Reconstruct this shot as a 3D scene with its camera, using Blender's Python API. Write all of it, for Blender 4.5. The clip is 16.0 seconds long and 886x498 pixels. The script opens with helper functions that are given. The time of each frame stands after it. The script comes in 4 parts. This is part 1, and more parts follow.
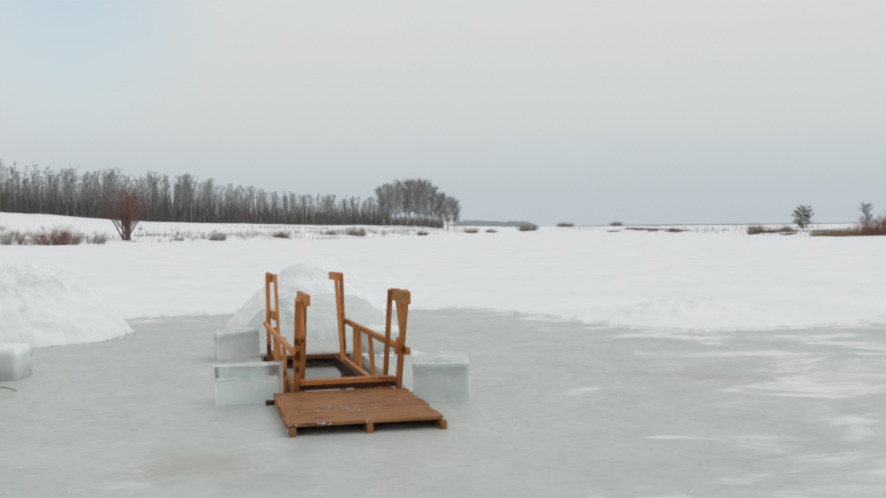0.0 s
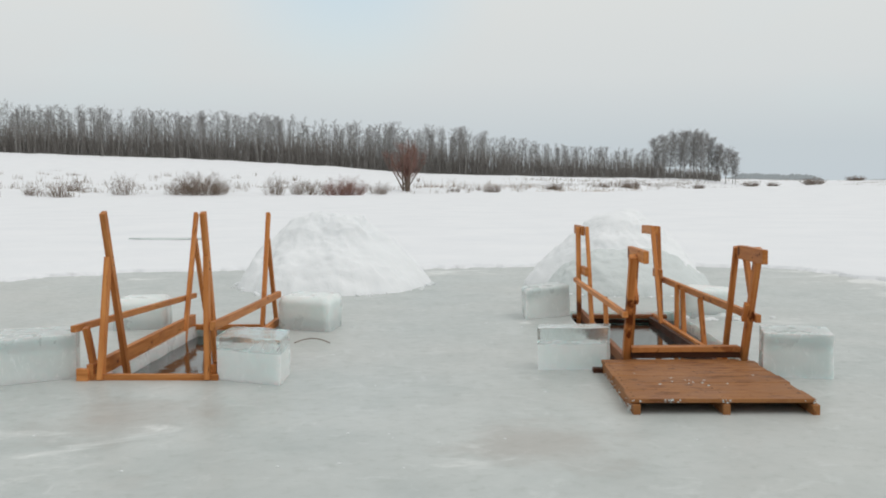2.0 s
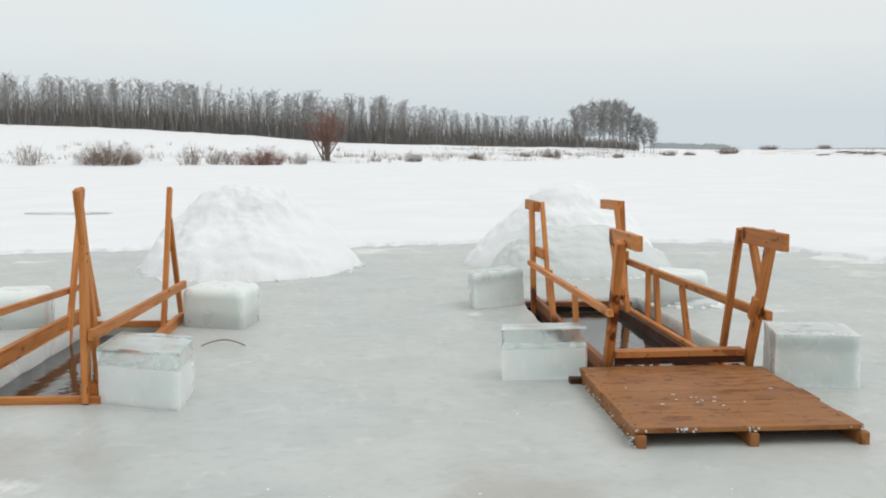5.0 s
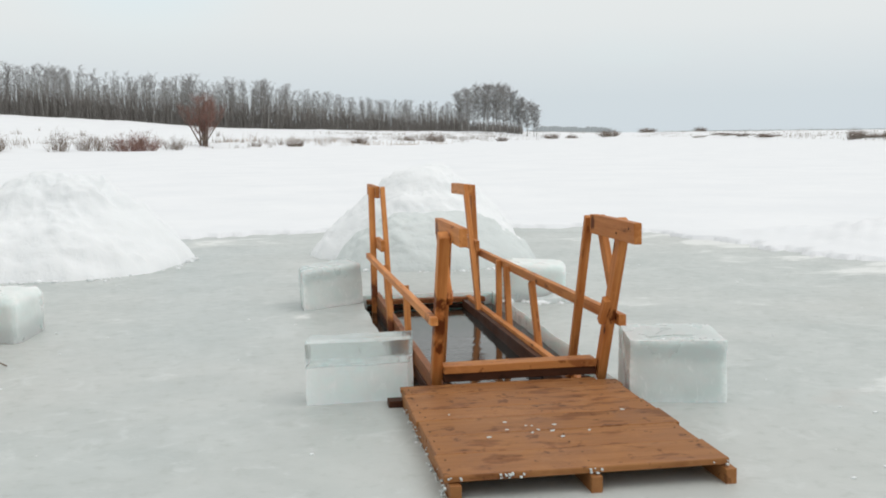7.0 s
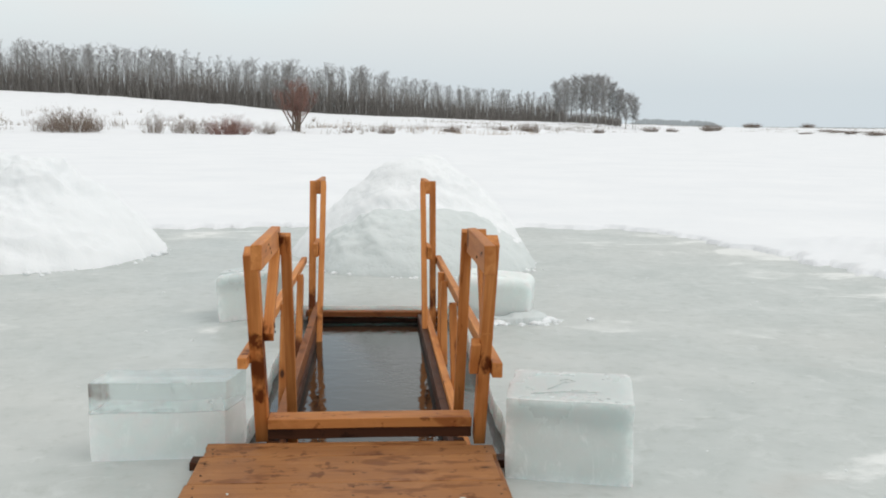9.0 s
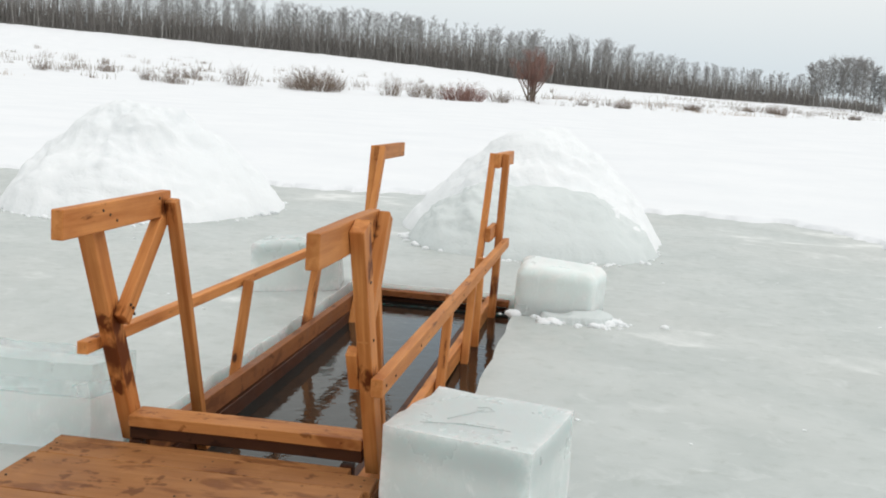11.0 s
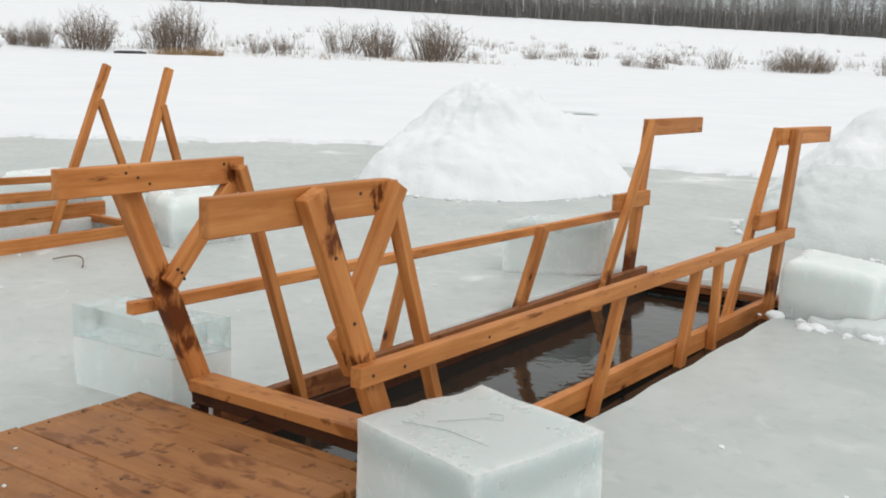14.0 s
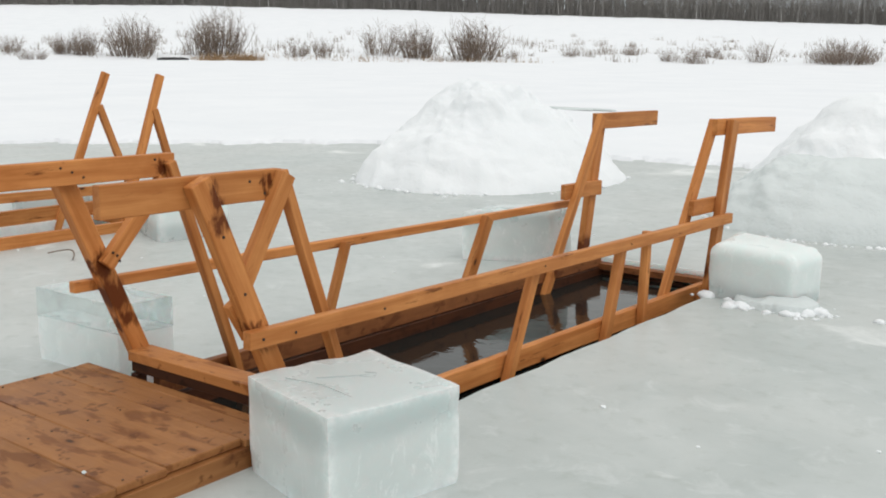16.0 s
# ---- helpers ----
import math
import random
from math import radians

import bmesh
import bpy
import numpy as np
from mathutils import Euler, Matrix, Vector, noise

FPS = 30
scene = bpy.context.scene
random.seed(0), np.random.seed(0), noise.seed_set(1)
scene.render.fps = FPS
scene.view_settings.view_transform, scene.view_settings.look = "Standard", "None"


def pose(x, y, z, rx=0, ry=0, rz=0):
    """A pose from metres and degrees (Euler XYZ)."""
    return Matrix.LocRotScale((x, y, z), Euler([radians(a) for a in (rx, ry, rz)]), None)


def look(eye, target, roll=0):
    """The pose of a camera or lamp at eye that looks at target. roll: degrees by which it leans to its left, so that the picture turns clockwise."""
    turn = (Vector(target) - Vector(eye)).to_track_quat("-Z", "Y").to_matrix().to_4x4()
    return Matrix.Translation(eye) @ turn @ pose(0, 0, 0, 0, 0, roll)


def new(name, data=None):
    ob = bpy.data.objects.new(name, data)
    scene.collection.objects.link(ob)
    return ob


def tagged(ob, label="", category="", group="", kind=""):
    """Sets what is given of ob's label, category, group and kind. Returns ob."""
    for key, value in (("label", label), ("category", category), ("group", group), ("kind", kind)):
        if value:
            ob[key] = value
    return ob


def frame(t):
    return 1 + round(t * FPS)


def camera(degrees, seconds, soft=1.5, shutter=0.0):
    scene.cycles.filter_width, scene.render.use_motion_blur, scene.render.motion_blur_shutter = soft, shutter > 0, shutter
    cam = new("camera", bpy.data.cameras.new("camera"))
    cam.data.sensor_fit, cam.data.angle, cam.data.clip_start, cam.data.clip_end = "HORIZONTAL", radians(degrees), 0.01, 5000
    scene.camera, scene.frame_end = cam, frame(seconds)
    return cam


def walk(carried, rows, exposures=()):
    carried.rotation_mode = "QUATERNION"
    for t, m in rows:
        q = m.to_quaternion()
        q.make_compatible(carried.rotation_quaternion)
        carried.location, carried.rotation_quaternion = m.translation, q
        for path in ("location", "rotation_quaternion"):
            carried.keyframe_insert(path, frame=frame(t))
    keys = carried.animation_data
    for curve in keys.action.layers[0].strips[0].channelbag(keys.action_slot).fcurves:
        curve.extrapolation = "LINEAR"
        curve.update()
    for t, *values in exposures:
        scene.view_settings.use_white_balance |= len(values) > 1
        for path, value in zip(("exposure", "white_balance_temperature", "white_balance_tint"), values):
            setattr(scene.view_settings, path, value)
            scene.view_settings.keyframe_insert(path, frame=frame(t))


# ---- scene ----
cam = camera(46.2, 16.0, 1.9)
PATH = [
    (0, (-1.322, -9.908, 1.651), (-0.859, -7.963, 1.611), -0.5),
    (0.5, (-1.462, -9.578, 1.636), (-1.132, -7.607, 1.568), -1.0),
    (1, (-1.549, -9.347, 1.621), (-1.368, -7.356, 1.555), -0.9),
    (1.5, (-1.581, -9.064, 1.601), (-1.595, -7.065, 1.517), -0.4),
    (2, (-1.753, -8.77, 1.61), (-1.802, -6.775, 1.482), -0.2),
    (2.5, (-1.829, -8.452, 1.609), (-1.839, -6.455, 1.497), -0.3),
    (3, (-1.845, -8.109, 1.599), (-1.897, -6.113, 1.492), -0.4),
    (3.5, (-2.011, -7.841, 1.617), (-1.957, -5.845, 1.501), 0.2),
    (6, (-1.724, -6.488, 1.555), (-1.598, -4.503, 1.342), 0.1),
    (6.5, (-1.544, -6.179, 1.529), (-1.325, -4.2, 1.341), 1.0),
    (7, (-1.309, -5.821, 1.542), (-0.992, -3.858, 1.324), -0.6),
    (7.5, (-0.897, -5.484, 1.532), (-0.591, -3.519, 1.321), 0.3),
    (8, (-0.597, -5.145, 1.525), (-0.323, -3.176, 1.31), 1.8),
    (8.5, (-0.258, -4.818, 1.5), (-0.001, -2.848, 1.272), -0.7),
    (9, (0.11, -4.556, 1.53), (0.242, -2.574, 1.292), 0.7),
    (11.5, (1.68, -3.303, 1.519), (1.109, -1.417, 1.174), 2.0),
    (12, (1.924, -2.994, 1.516), (1.086, -1.219, 1.133), 1.1),
    (12.5, (2.042, -2.666, 1.497), (1.141, -0.919, 1.129), 3.0),
    (13, (2.253, -2.451, 1.472), (1.161, -0.82, 1.086), 1.5),
    (13.5, (2.454, -2.421, 1.473), (1.322, -0.811, 1.114), -0.5),
    (14, (2.658, -2.527, 1.484), (1.512, -0.932, 1.107), 1.8),
    (14.5, (2.838, -2.463, 1.461), (1.631, -0.923, 1.046), 0.6),
    (15, (3.104, -2.406, 1.46), (1.795, -0.952, 1.047), -0.1),
    (15.5, (3.303, -2.51, 1.47), (2.028, -1.018, 1.085), -1.6),
    (16, (3.421, -2.554, 1.511), (2.204, -1.013, 1.132), 0.5),
]

# ---- light ----
EXPO = [(0, -0.29), (1.4, -0.30), (2.5, -0.06), (3.5, 0.0), (7, 0.02), (9, 0.03), (11.5, 0.14), (12.5, 0.06), (16, 0.05)]
walk(cam, [(t, look(eye, target, roll)) for t, eye, target, roll in PATH], EXPO)

SUN_EL, SUN_AZ = radians(54), radians(105)
world = bpy.data.worlds.new("overcast_sky")
scene.world = world
world.use_nodes = True
wn, wl = world.node_tree.nodes, world.node_tree.links
wn.clear()
w_out = wn.new("ShaderNodeOutputWorld")
w_bg = wn.new("ShaderNodeBackground")
w_sky = wn.new("ShaderNodeTexSky")
w_sky.sky_type = "NISHITA"
w_sky.sun_disc = False
w_sky.sun_elevation, w_sky.sun_rotation = SUN_EL, SUN_AZ
w_tc = wn.new("ShaderNodeTexCoord")
w_sep = wn.new("ShaderNodeSeparateXYZ")
wl.new(w_tc.outputs["Generated"], w_sep.inputs[0])
w_ramp = wn.new("ShaderNodeValToRGB")
SKY_STOPS = [(0.0, (0.62, 0.69, 0.735, 1)), (0.035, (0.635, 0.70, 0.735, 1)), (0.10, (0.755, 0.79, 0.795, 1)),
             (0.22, (0.835, 0.852, 0.835, 1)), (0.5, (0.83, 0.845, 0.83, 1)), (1.0, (0.84, 0.845, 0.82, 1))]
while len(w_ramp.color_ramp.elements) < len(SKY_STOPS):
    w_ramp.color_ramp.elements.new(0.5)
for e, (p, c) in zip(w_ramp.color_ramp.elements, SKY_STOPS):
    e.position, e.color = p, c
wl.new(w_sep.outputs["Z"], w_ramp.inputs["Fac"])
# clouds: thin places where the blue shows
w_map = wn.new("ShaderNodeMapping")
w_map.inputs["Scale"].default_value = (1.0, 1.0, 3.5)
wl.new(w_tc.outputs["Generated"], w_map.inputs["Vector"])
w_noise = wn.new("ShaderNodeTexNoise")
w_noise.inputs["Scale"].default_value, w_noise.inputs["Detail"].default_value = 2.3, 5.0
wl.new(w_map.outputs["Vector"], w_noise.inputs["Vector"])
w_thin = wn.new("ShaderNodeMapRange")
w_thin.inputs["From Min"].default_value, w_thin.inputs["From Max"].default_value = 0.55, 0.78
w_thin.inputs["To Min"].default_value, w_thin.inputs["To Max"].default_value = 0.0, 0.12
wl.new(w_noise.outputs["Fac"], w_thin.inputs["Value"])
# a gap of pale blue above the wood
w_gap = wn.new("ShaderNodeVectorMath")
w_gap.operation = "DISTANCE"
w_gap.inputs[1].default_value = (math.sin(radians(-6.5)) * 0.974, math.cos(radians(-6.5)) * 0.974, 0.225)
wl.new(w_tc.outputs["Generated"], w_gap.inputs[0])
w_gapf = wn.new("ShaderNodeMapRange")
w_gapf.interpolation_type = "SMOOTHSTEP"
w_gapf.inputs["From Min"].default_value, w_gapf.inputs["From Max"].default_value = 0.17, 0.02
w_gapf.inputs["To Min"].default_value, w_gapf.inputs["To Max"].default_value = 0.0, 0.36
wl.new(w_gap.outputs["Value"], w_gapf.inputs["Value"])
w_most = wn.new("ShaderNodeMath")
w_most.operation = "MAXIMUM"
wl.new(w_thin.outputs["Result"], w_most.inputs[0])
wl.new(w_gapf.outputs["Result"], w_most.inputs[1])
w_scale = wn.new("ShaderNodeMix")
w_scale.data_type, w_scale.blend_type = "RGBA", "MULTIPLY"
w_scale.inputs["Factor"].default_value = 1.0
w_scale.inputs["B"].default_value = (0.165, 0.205, 0.20, 1)
wl.new(w_sky.outputs["Color"], w_scale.inputs["A"])
w_mix = wn.new("ShaderNodeMix")
w_mix.data_type = "RGBA"
wl.new(w_most.outputs[0], w_mix.inputs["Factor"])
wl.new(w_ramp.outputs["Color"], w_mix.inputs["A"])
wl.new(w_scale.outputs["Result"], w_mix.inputs["B"])
wl.new(w_mix.outputs["Result"], w_bg.inputs["Color"])
w_bg.inputs["Strength"].default_value = 1.0
wl.new(w_bg.outputs[0], w_out.inputs["Surface"])

sun_data = bpy.data.lights.new("sun", "SUN")
sun_data.energy, sun_data.angle, sun_data.color = 0.86, radians(45), (1.0, 0.965, 0.945)
sun = new("sun", sun_data)
sun_dir = Vector((math.sin(SUN_AZ) * math.cos(SUN_EL), math.cos(SUN_AZ) * math.cos(SUN_EL), math.sin(SUN_EL)))
sun.matrix_world = look(sun_dir * 50, (0, 0, 0))


# ---- materials ----
class Mat:
    """A node material with short ways to add nodes."""

    def __init__(self, name):
        self.m = bpy.data.materials.new(name)
        self.m.use_nodes = True
        self.n, self.l = self.m.node_tree.nodes, self.m.node_tree.links
        self.p = self.n["Principled BSDF"]

    def link(self, a, b):
        self.l.new(a, b)

    def coord(self, kind="Object", scale=(1, 1, 1), world=False):
        mp = self.n.new("ShaderNodeMapping")
        mp.inputs["Scale"].default_value = scale
        if world:
            g = self.n.new("ShaderNodeNewGeometry")
            self.link(g.outputs["Position"], mp.inputs["Vector"])
        else:
            tc = self.n.new("ShaderNodeTexCoord")
            self.link(tc.outputs[kind], mp.inputs["Vector"])
        return mp.outputs["Vector"]

    def noise(self, vec, scale, detail=4.0, rough=0.55, distort=0.0):
        t = self.n.new("ShaderNodeTexNoise")
        t.inputs["Scale"].default_value, t.inputs["Detail"].default_value = scale, detail
        t.inputs["Roughness"].default_value, t.inputs["Distortion"].default_value = rough, distort
        if vec is not None:
            self.link(vec, t.inputs["Vector"])
        return t.outputs["Fac"]

    def rng(self, v, a, b, c=0.0, d=1.0):
        r = self.n.new("ShaderNodeMapRange")
        for key, val in zip(("From Min", "From Max", "To Min", "To Max"), (a, b, c, d)):
            r.inputs[key].default_value = val
        self.link(v, r.inputs["Value"])
        return r.outputs["Result"]

    def math(self, op, a, b):
        t = self.n.new("ShaderNodeMath")
        t.operation = op
        for i, v in enumerate((a, b)):
            if isinstance(v, (int, float)):
                t.inputs[i].default_value = v
            else:
                self.link(v, t.inputs[i])
        return t.outputs[0]

    def mix(self, f, a, b, mode="MIX"):
        t = self.n.new("ShaderNodeMix")
        t.data_type, t.blend_type = "RGBA", mode
        for key, v in (("Factor", f), ("A", a), ("B", b)):
            if isinstance(v, (int, float)):
                t.inputs[key].default_value = v
            elif isinstance(v, tuple):
                t.inputs[key].default_value = (*v, 1) if len(v) == 3 else v
            else:
                self.link(v, t.inputs[key])
        return t.outputs["Result"]

    def bump(self, h, strength, dist):
        b = self.n.new("ShaderNodeBump")
        b.inputs["Strength"].default_value, b.inputs["Distance"].default_value = strength, dist
        self.link(h, b.inputs["Height"])
        self.link(b.outputs[0], self.p.inputs["Normal"])

    def set(self, **kw):
        for key, v in kw.items():
            s = self.p.inputs[key.replace("_", " ")]
            if isinstance(v, (int, float)):
                s.default_value = v
            elif isinstance(v, tuple):
                s.default_value = (*v, 1) if len(v) == 3 else v
            else:
                self.link(v, s)
        return self

    def random(self):
        return self.n.new("ShaderNodeObjectInfo").outputs["Random"]


def shifted(M, vec):
    """Moves a texture by the object's own random number, so that no two boards share their grain."""
    c = M.n.new("ShaderNodeVectorMath")
    c.operation = "ADD"
    s = M.math("MULTIPLY", M.random(), 57.0)
    x = M.n.new("ShaderNodeCombineXYZ")
    for i in range(3):
        M.link(s, x.inputs[i])
    M.link(vec, c.inputs[0])
    M.link(x.outputs[0], c.inputs[1])
    return c.outputs[0]


def wood_material(name, light, dark, wet, stains=()):
    """Planed pine: quiet grain, a few knots, and dark water stains at the places given as (point, radius)."""
    M = Mat(name)
    v = shifted(M, M.coord("Object", (1.0, 1.0, 1.0)))
    stretch = M.n.new("ShaderNodeMapping")
    stretch.inputs["Scale"].default_value = (0.9, 14, 14)
    M.link(v, stretch.inputs["Vector"])
    grain = M.noise(stretch.outputs[0], 2.0, 5, 0.55, 0.5)
    fine = M.n.new("ShaderNodeMapping")
    fine.inputs["Scale"].default_value = (4, 120, 120)
    M.link(v, fine.inputs["Vector"])
    fibre = M.noise(fine.outputs[0], 2.0, 3, 0.6)
    blot = M.noise(v, 2.6, 4, 0.6, 0.4)
    deep = tuple(c * k for c, k in zip(dark, (0.30, 0.22, 0.18)))
    col = M.mix(M.rng(grain, 0.36, 0.70, 0.0, 0.5 if wet else 0.8), light, dark)
    col = M.mix(M.rng(fibre, 0.35, 0.75, 0.0, 0.16), col, tuple(c * 0.6 for c in dark))
    col = M.mix(M.rng(blot, 0.46, 0.68, 0.0, 0.55 if wet else 0.45), col, dark)
    # dark rubbed and wet strokes along the board
    scuff = M.n.new("ShaderNodeMapping")
    scuff.inputs["Scale"].default_value = (1.8, 4.5, 4.5) if wet else (1.6, 9, 9)
    M.link(v, scuff.inputs["Vector"])
    worn = M.noise(scuff.outputs[0], 2.2 if wet else 1.9, 3 if wet else 6, 0.55 if wet else 0.68, 0.3)
    col = M.mix(M.rng(worn, 0.57 if wet else 0.61, 0.64 if wet else 0.68, 0.0, 0.6 if wet else 0.8), col, (dark[0] * 0.62, dark[1] * 0.5, dark[2] * 0.42) if wet else deep)
    if wet:
        # small trodden-in dirt and pale worn patches
        prints = M.noise(v, 14.0, 3, 0.6, 0.15)
        col = M.mix(M.rng(prints, 0.61, 0.67, 0.0, 0.65), col, (dark[0] * 0.4, dark[1] * 0.3, dark[2] * 0.25))
        col = M.mix(M.rng(M.noise(v, 5.0, 4, 0.7, 0.5), 0.56, 0.70, 0.0, 0.45), col, (light[0] * 1.15, light[1] * 1.2, light[2] * 1.3))
    # knots: a dark heart and a ring of dense grain
    kn = M.n.new("ShaderNodeTexVoronoi")
    kn.inputs["Scale"].default_value = 3.4
    kmap = M.n.new("ShaderNodeMapping")
    kmap.inputs["Scale"].default_value = (0.8, 1.6, 1.6)
    M.link(v, kmap.inputs["Vector"])
    M.link(kmap.outputs[0], kn.inputs["Vector"])
    col = M.mix(M.rng(kn.outputs["Distance"], 0.09, 0.20, 0.6, 0.0), col, dark)
    col = M.mix(M.rng(kn.outputs["Distance"], 0.045, 0.085, 0.95, 0.0), col, (0.05, 0.018, 0.008))
    if stains:
        g = M.n.new("ShaderNodeNewGeometry")
        ragged = M.rng(M.noise(M.coord(world=True, scale=(9, 9, 4)), 2.2, 3, 0.6, 0.3), 0.25, 0.75, -0.045, 0.045)
        for spot, radius in stains:
            d = M.n.new("ShaderNodeVectorMath")
            d.operation = "DISTANCE"
            d.inputs[1].default_value = spot
            M.link(g.outputs["Position"], d.inputs[0])
            col = M.mix(M.rng(M.math("ADD", d.outputs["Value"], ragged), radius, radius * 0.55, 0.0, 0.95), col, deep)
    tone = M.rng(M.random(), 0, 1, 0.92 if wet else 0.84, 1.04 if wet else 1.1)
    hs = M.n.new("ShaderNodeHueSaturation")
    M.link(tone, hs.inputs["Value"])
    M.link(col, hs.inputs["Color"])
    M.set(Base_Color=hs.outputs[0], Roughness=M.rng(blot, 0.4, 0.75, 0.62, 0.42 if wet else 0.52))
    M.p.inputs["Specular IOR Level"].default_value = 0.2
    M.bump(M.math("ADD", M.math("MULTIPLY", grain, 0.6), M.math("MULTIPLY", fibre, 0.5)), 0.3, 0.003)
    return M.m


STAINS = [((-0.40, -0.02, 0.46), 0.11), ((-0.40, -0.07, 0.60), 0.07), ((-0.40, 0.03, 0.34), 0.06), ((0.60, -0.22, 0.93), 0.07), ((0.60, -0.25, 1.0), 0.05), ((0.60, -0.10, 0.50), 0.05),
          ((-0.35, 0.22, 0.98), 0.06), ((0.55, 0.03, 1.03), 0.04), ((0.60, 3.95, 0.08), 0.10), ((-0.40, 3.93, 0.08), 0.12), ((-0.31, 3.42, 0.02), 0.10), ((-0.41, 2.42, 0.0), 0.13)]
WOOD = wood_material("pine_boards", (0.645, 0.275, 0.088), (0.36, 0.112, 0.025), False, STAINS)
WOOD_DECK = wood_material("pine_deck", (0.365, 0.165, 0.061), (0.205, 0.077, 0.024), True)
WOOD_BEAM = wood_material("pine_beam_worn", (0.50, 0.21, 0.066), (0.30, 0.098, 0.024), True)
WOOD_DAMP = wood_material("damp_pine", (0.30, 0.115, 0.042), (0.16, 0.055, 0.02), True)
WOOD_WET = wood_material("soaked_pine", (0.085, 0.029, 0.012), (0.04, 0.014, 0.007), True)


def snow_material(name, base, gray, relief=0.5):
    M = Mat(name)
    v = M.coord(world=True)
    a, b, c = M.noise(v, 0.35, 5), M.noise(v, 2.6, 6, 0.6), M.noise(v, 26, 3, 0.6)
    col = M.mix(M.rng(a, 0.35, 0.7), base, gray)
    col = M.mix(M.rng(b, 0.5, 0.75, 0, 0.5), col, gray)
    M.set(Base_Color=col, Roughness=0.85)
    M.p.inputs["Specular IOR Level"].default_value = 0.15
    M.bump(M.math("ADD", M.math("MULTIPLY", b, 1.0), M.math("MULTIPLY", c, 0.3)), relief, 0.05)
    return M.m


SNOW = snow_material("lake_snow", (0.825, 0.84, 0.865), (0.775, 0.795, 0.825), 0.22)
HEAP = snow_material("heaped_snow", (0.865, 0.88, 0.895), (0.80, 0.825, 0.845))
LUMP = snow_material("refrozen_snow", (0.68, 0.72, 0.72), (0.58, 0.625, 0.625))
SLUSH = snow_material("refrozen_slush", (0.66, 0.70, 0.70), (0.54, 0.59, 0.59))


TRODDEN = [((4.14, 0.54), 0.8), ((-1.35, -2.45), 0.7), ((-4.15, -1.75), 0.7)]


def ice_sheet_material():
    M = Mat("lake_ice")
    v = M.coord(world=True)
    big = M.noise(v, 0.28, 4, 0.55, 0.3)
    mid = M.noise(v, 1.4, 6, 0.62, 0.5)
    fine = M.noise(v, 9.0, 5, 0.65)
    grit = M.noise(v, 60.0, 2, 0.6)
    col = M.mix(M.rng(mid, 0.3, 0.72), (0.412, 0.450, 0.440), (0.535, 0.565, 0.555))
    col = M.mix(M.rng(big, 0.42, 0.68, 0, 0.6), col, (0.515, 0.525, 0.505))
    col = M.mix(M.rng(fine, 0.55, 0.72, 0, 0.45), col, (0.365, 0.395, 0.37))
    col = M.mix(M.rng(M.noise(v, 4.2, 5, 0.7, 0.7), 0.56, 0.70, 0, 0.5), col, (0.62, 0.645, 0.64))
    # brownish trodden spots
    spot = M.rng(M.noise(v, 0.75, 3, 0.5), 0.68, 0.78, 0, 0.4)
    g = M.n.new("ShaderNodeNewGeometry")
    for place, radius in TRODDEN:
        d = M.n.new("ShaderNodeVectorMath")
        d.operation = "DISTANCE"
        d.inputs[1].default_value = (*place, 0.0)
        M.link(g.outputs["Position"], d.inputs[0])
        near = M.rng(M.math("ADD", d.outputs["Value"], M.rng(mid, 0.3, 0.7, -0.35, 0.35)), radius, radius * 0.2, 0, 0.55)
        spot = M.math("MAXIMUM", spot, near)
    col = M.mix(spot, col, (0.385, 0.355, 0.325))
    # wind-blown snow lying in streaks, thickest away from the baths
    stre = M.coord(world=True, scale=(0.6, 0.95, 1))
    drift = M.noise(stre, 1.05, 7, 0.66, 0.8)
    sep = M.n.new("ShaderNodeSeparateXYZ")
    M.link(g.outputs["Position"], sep.inputs[0])
    east = M.rng(sep.outputs["X"], 2.4, 6.0, 0.0, 0.15)
    south = M.math("MULTIPLY", M.rng(sep.outputs["Y"], -2.0, -3.6, 0.0, 0.15), M.rng(sep.outputs["X"], 0.6, 2.2))
    edge = M.rng(sep.outputs["Y"], 4.5, 10.0, 0.0, 0.07)
    lots = M.math("ADD", M.math("MAXIMUM", east, south), edge)
    dr = M.rng(M.math("ADD", drift, lots), 0.61, 0.72)
    col = M.mix(M.math("MULTIPLY", dr, 0.78), col, (0.80, 0.815, 0.81))
    rough = M.rng(dr, 0, 1, 0.34, 0.85)
    M.set(Base_Color=col, Roughness=M.math("ADD", rough, M.rng(fine, 0.3, 0.7, -0.06, 0.10)))
    M.p.inputs["IOR"].default_value = 1.31
    M.p.inputs["Specular IOR Level"].default_value = 0.35
    h = M.math("ADD", M.math("MULTIPLY", mid, 0.6), M.math("ADD", M.math("MULTIPLY", dr, 0.35), M.math("MULTIPLY", M.math("ADD", fine, M.math("MULTIPLY", grit, 0.3)), 0.22)))
    M.bump(h, 0.35, 0.03)
    return M.m


ICE = ice_sheet_material()


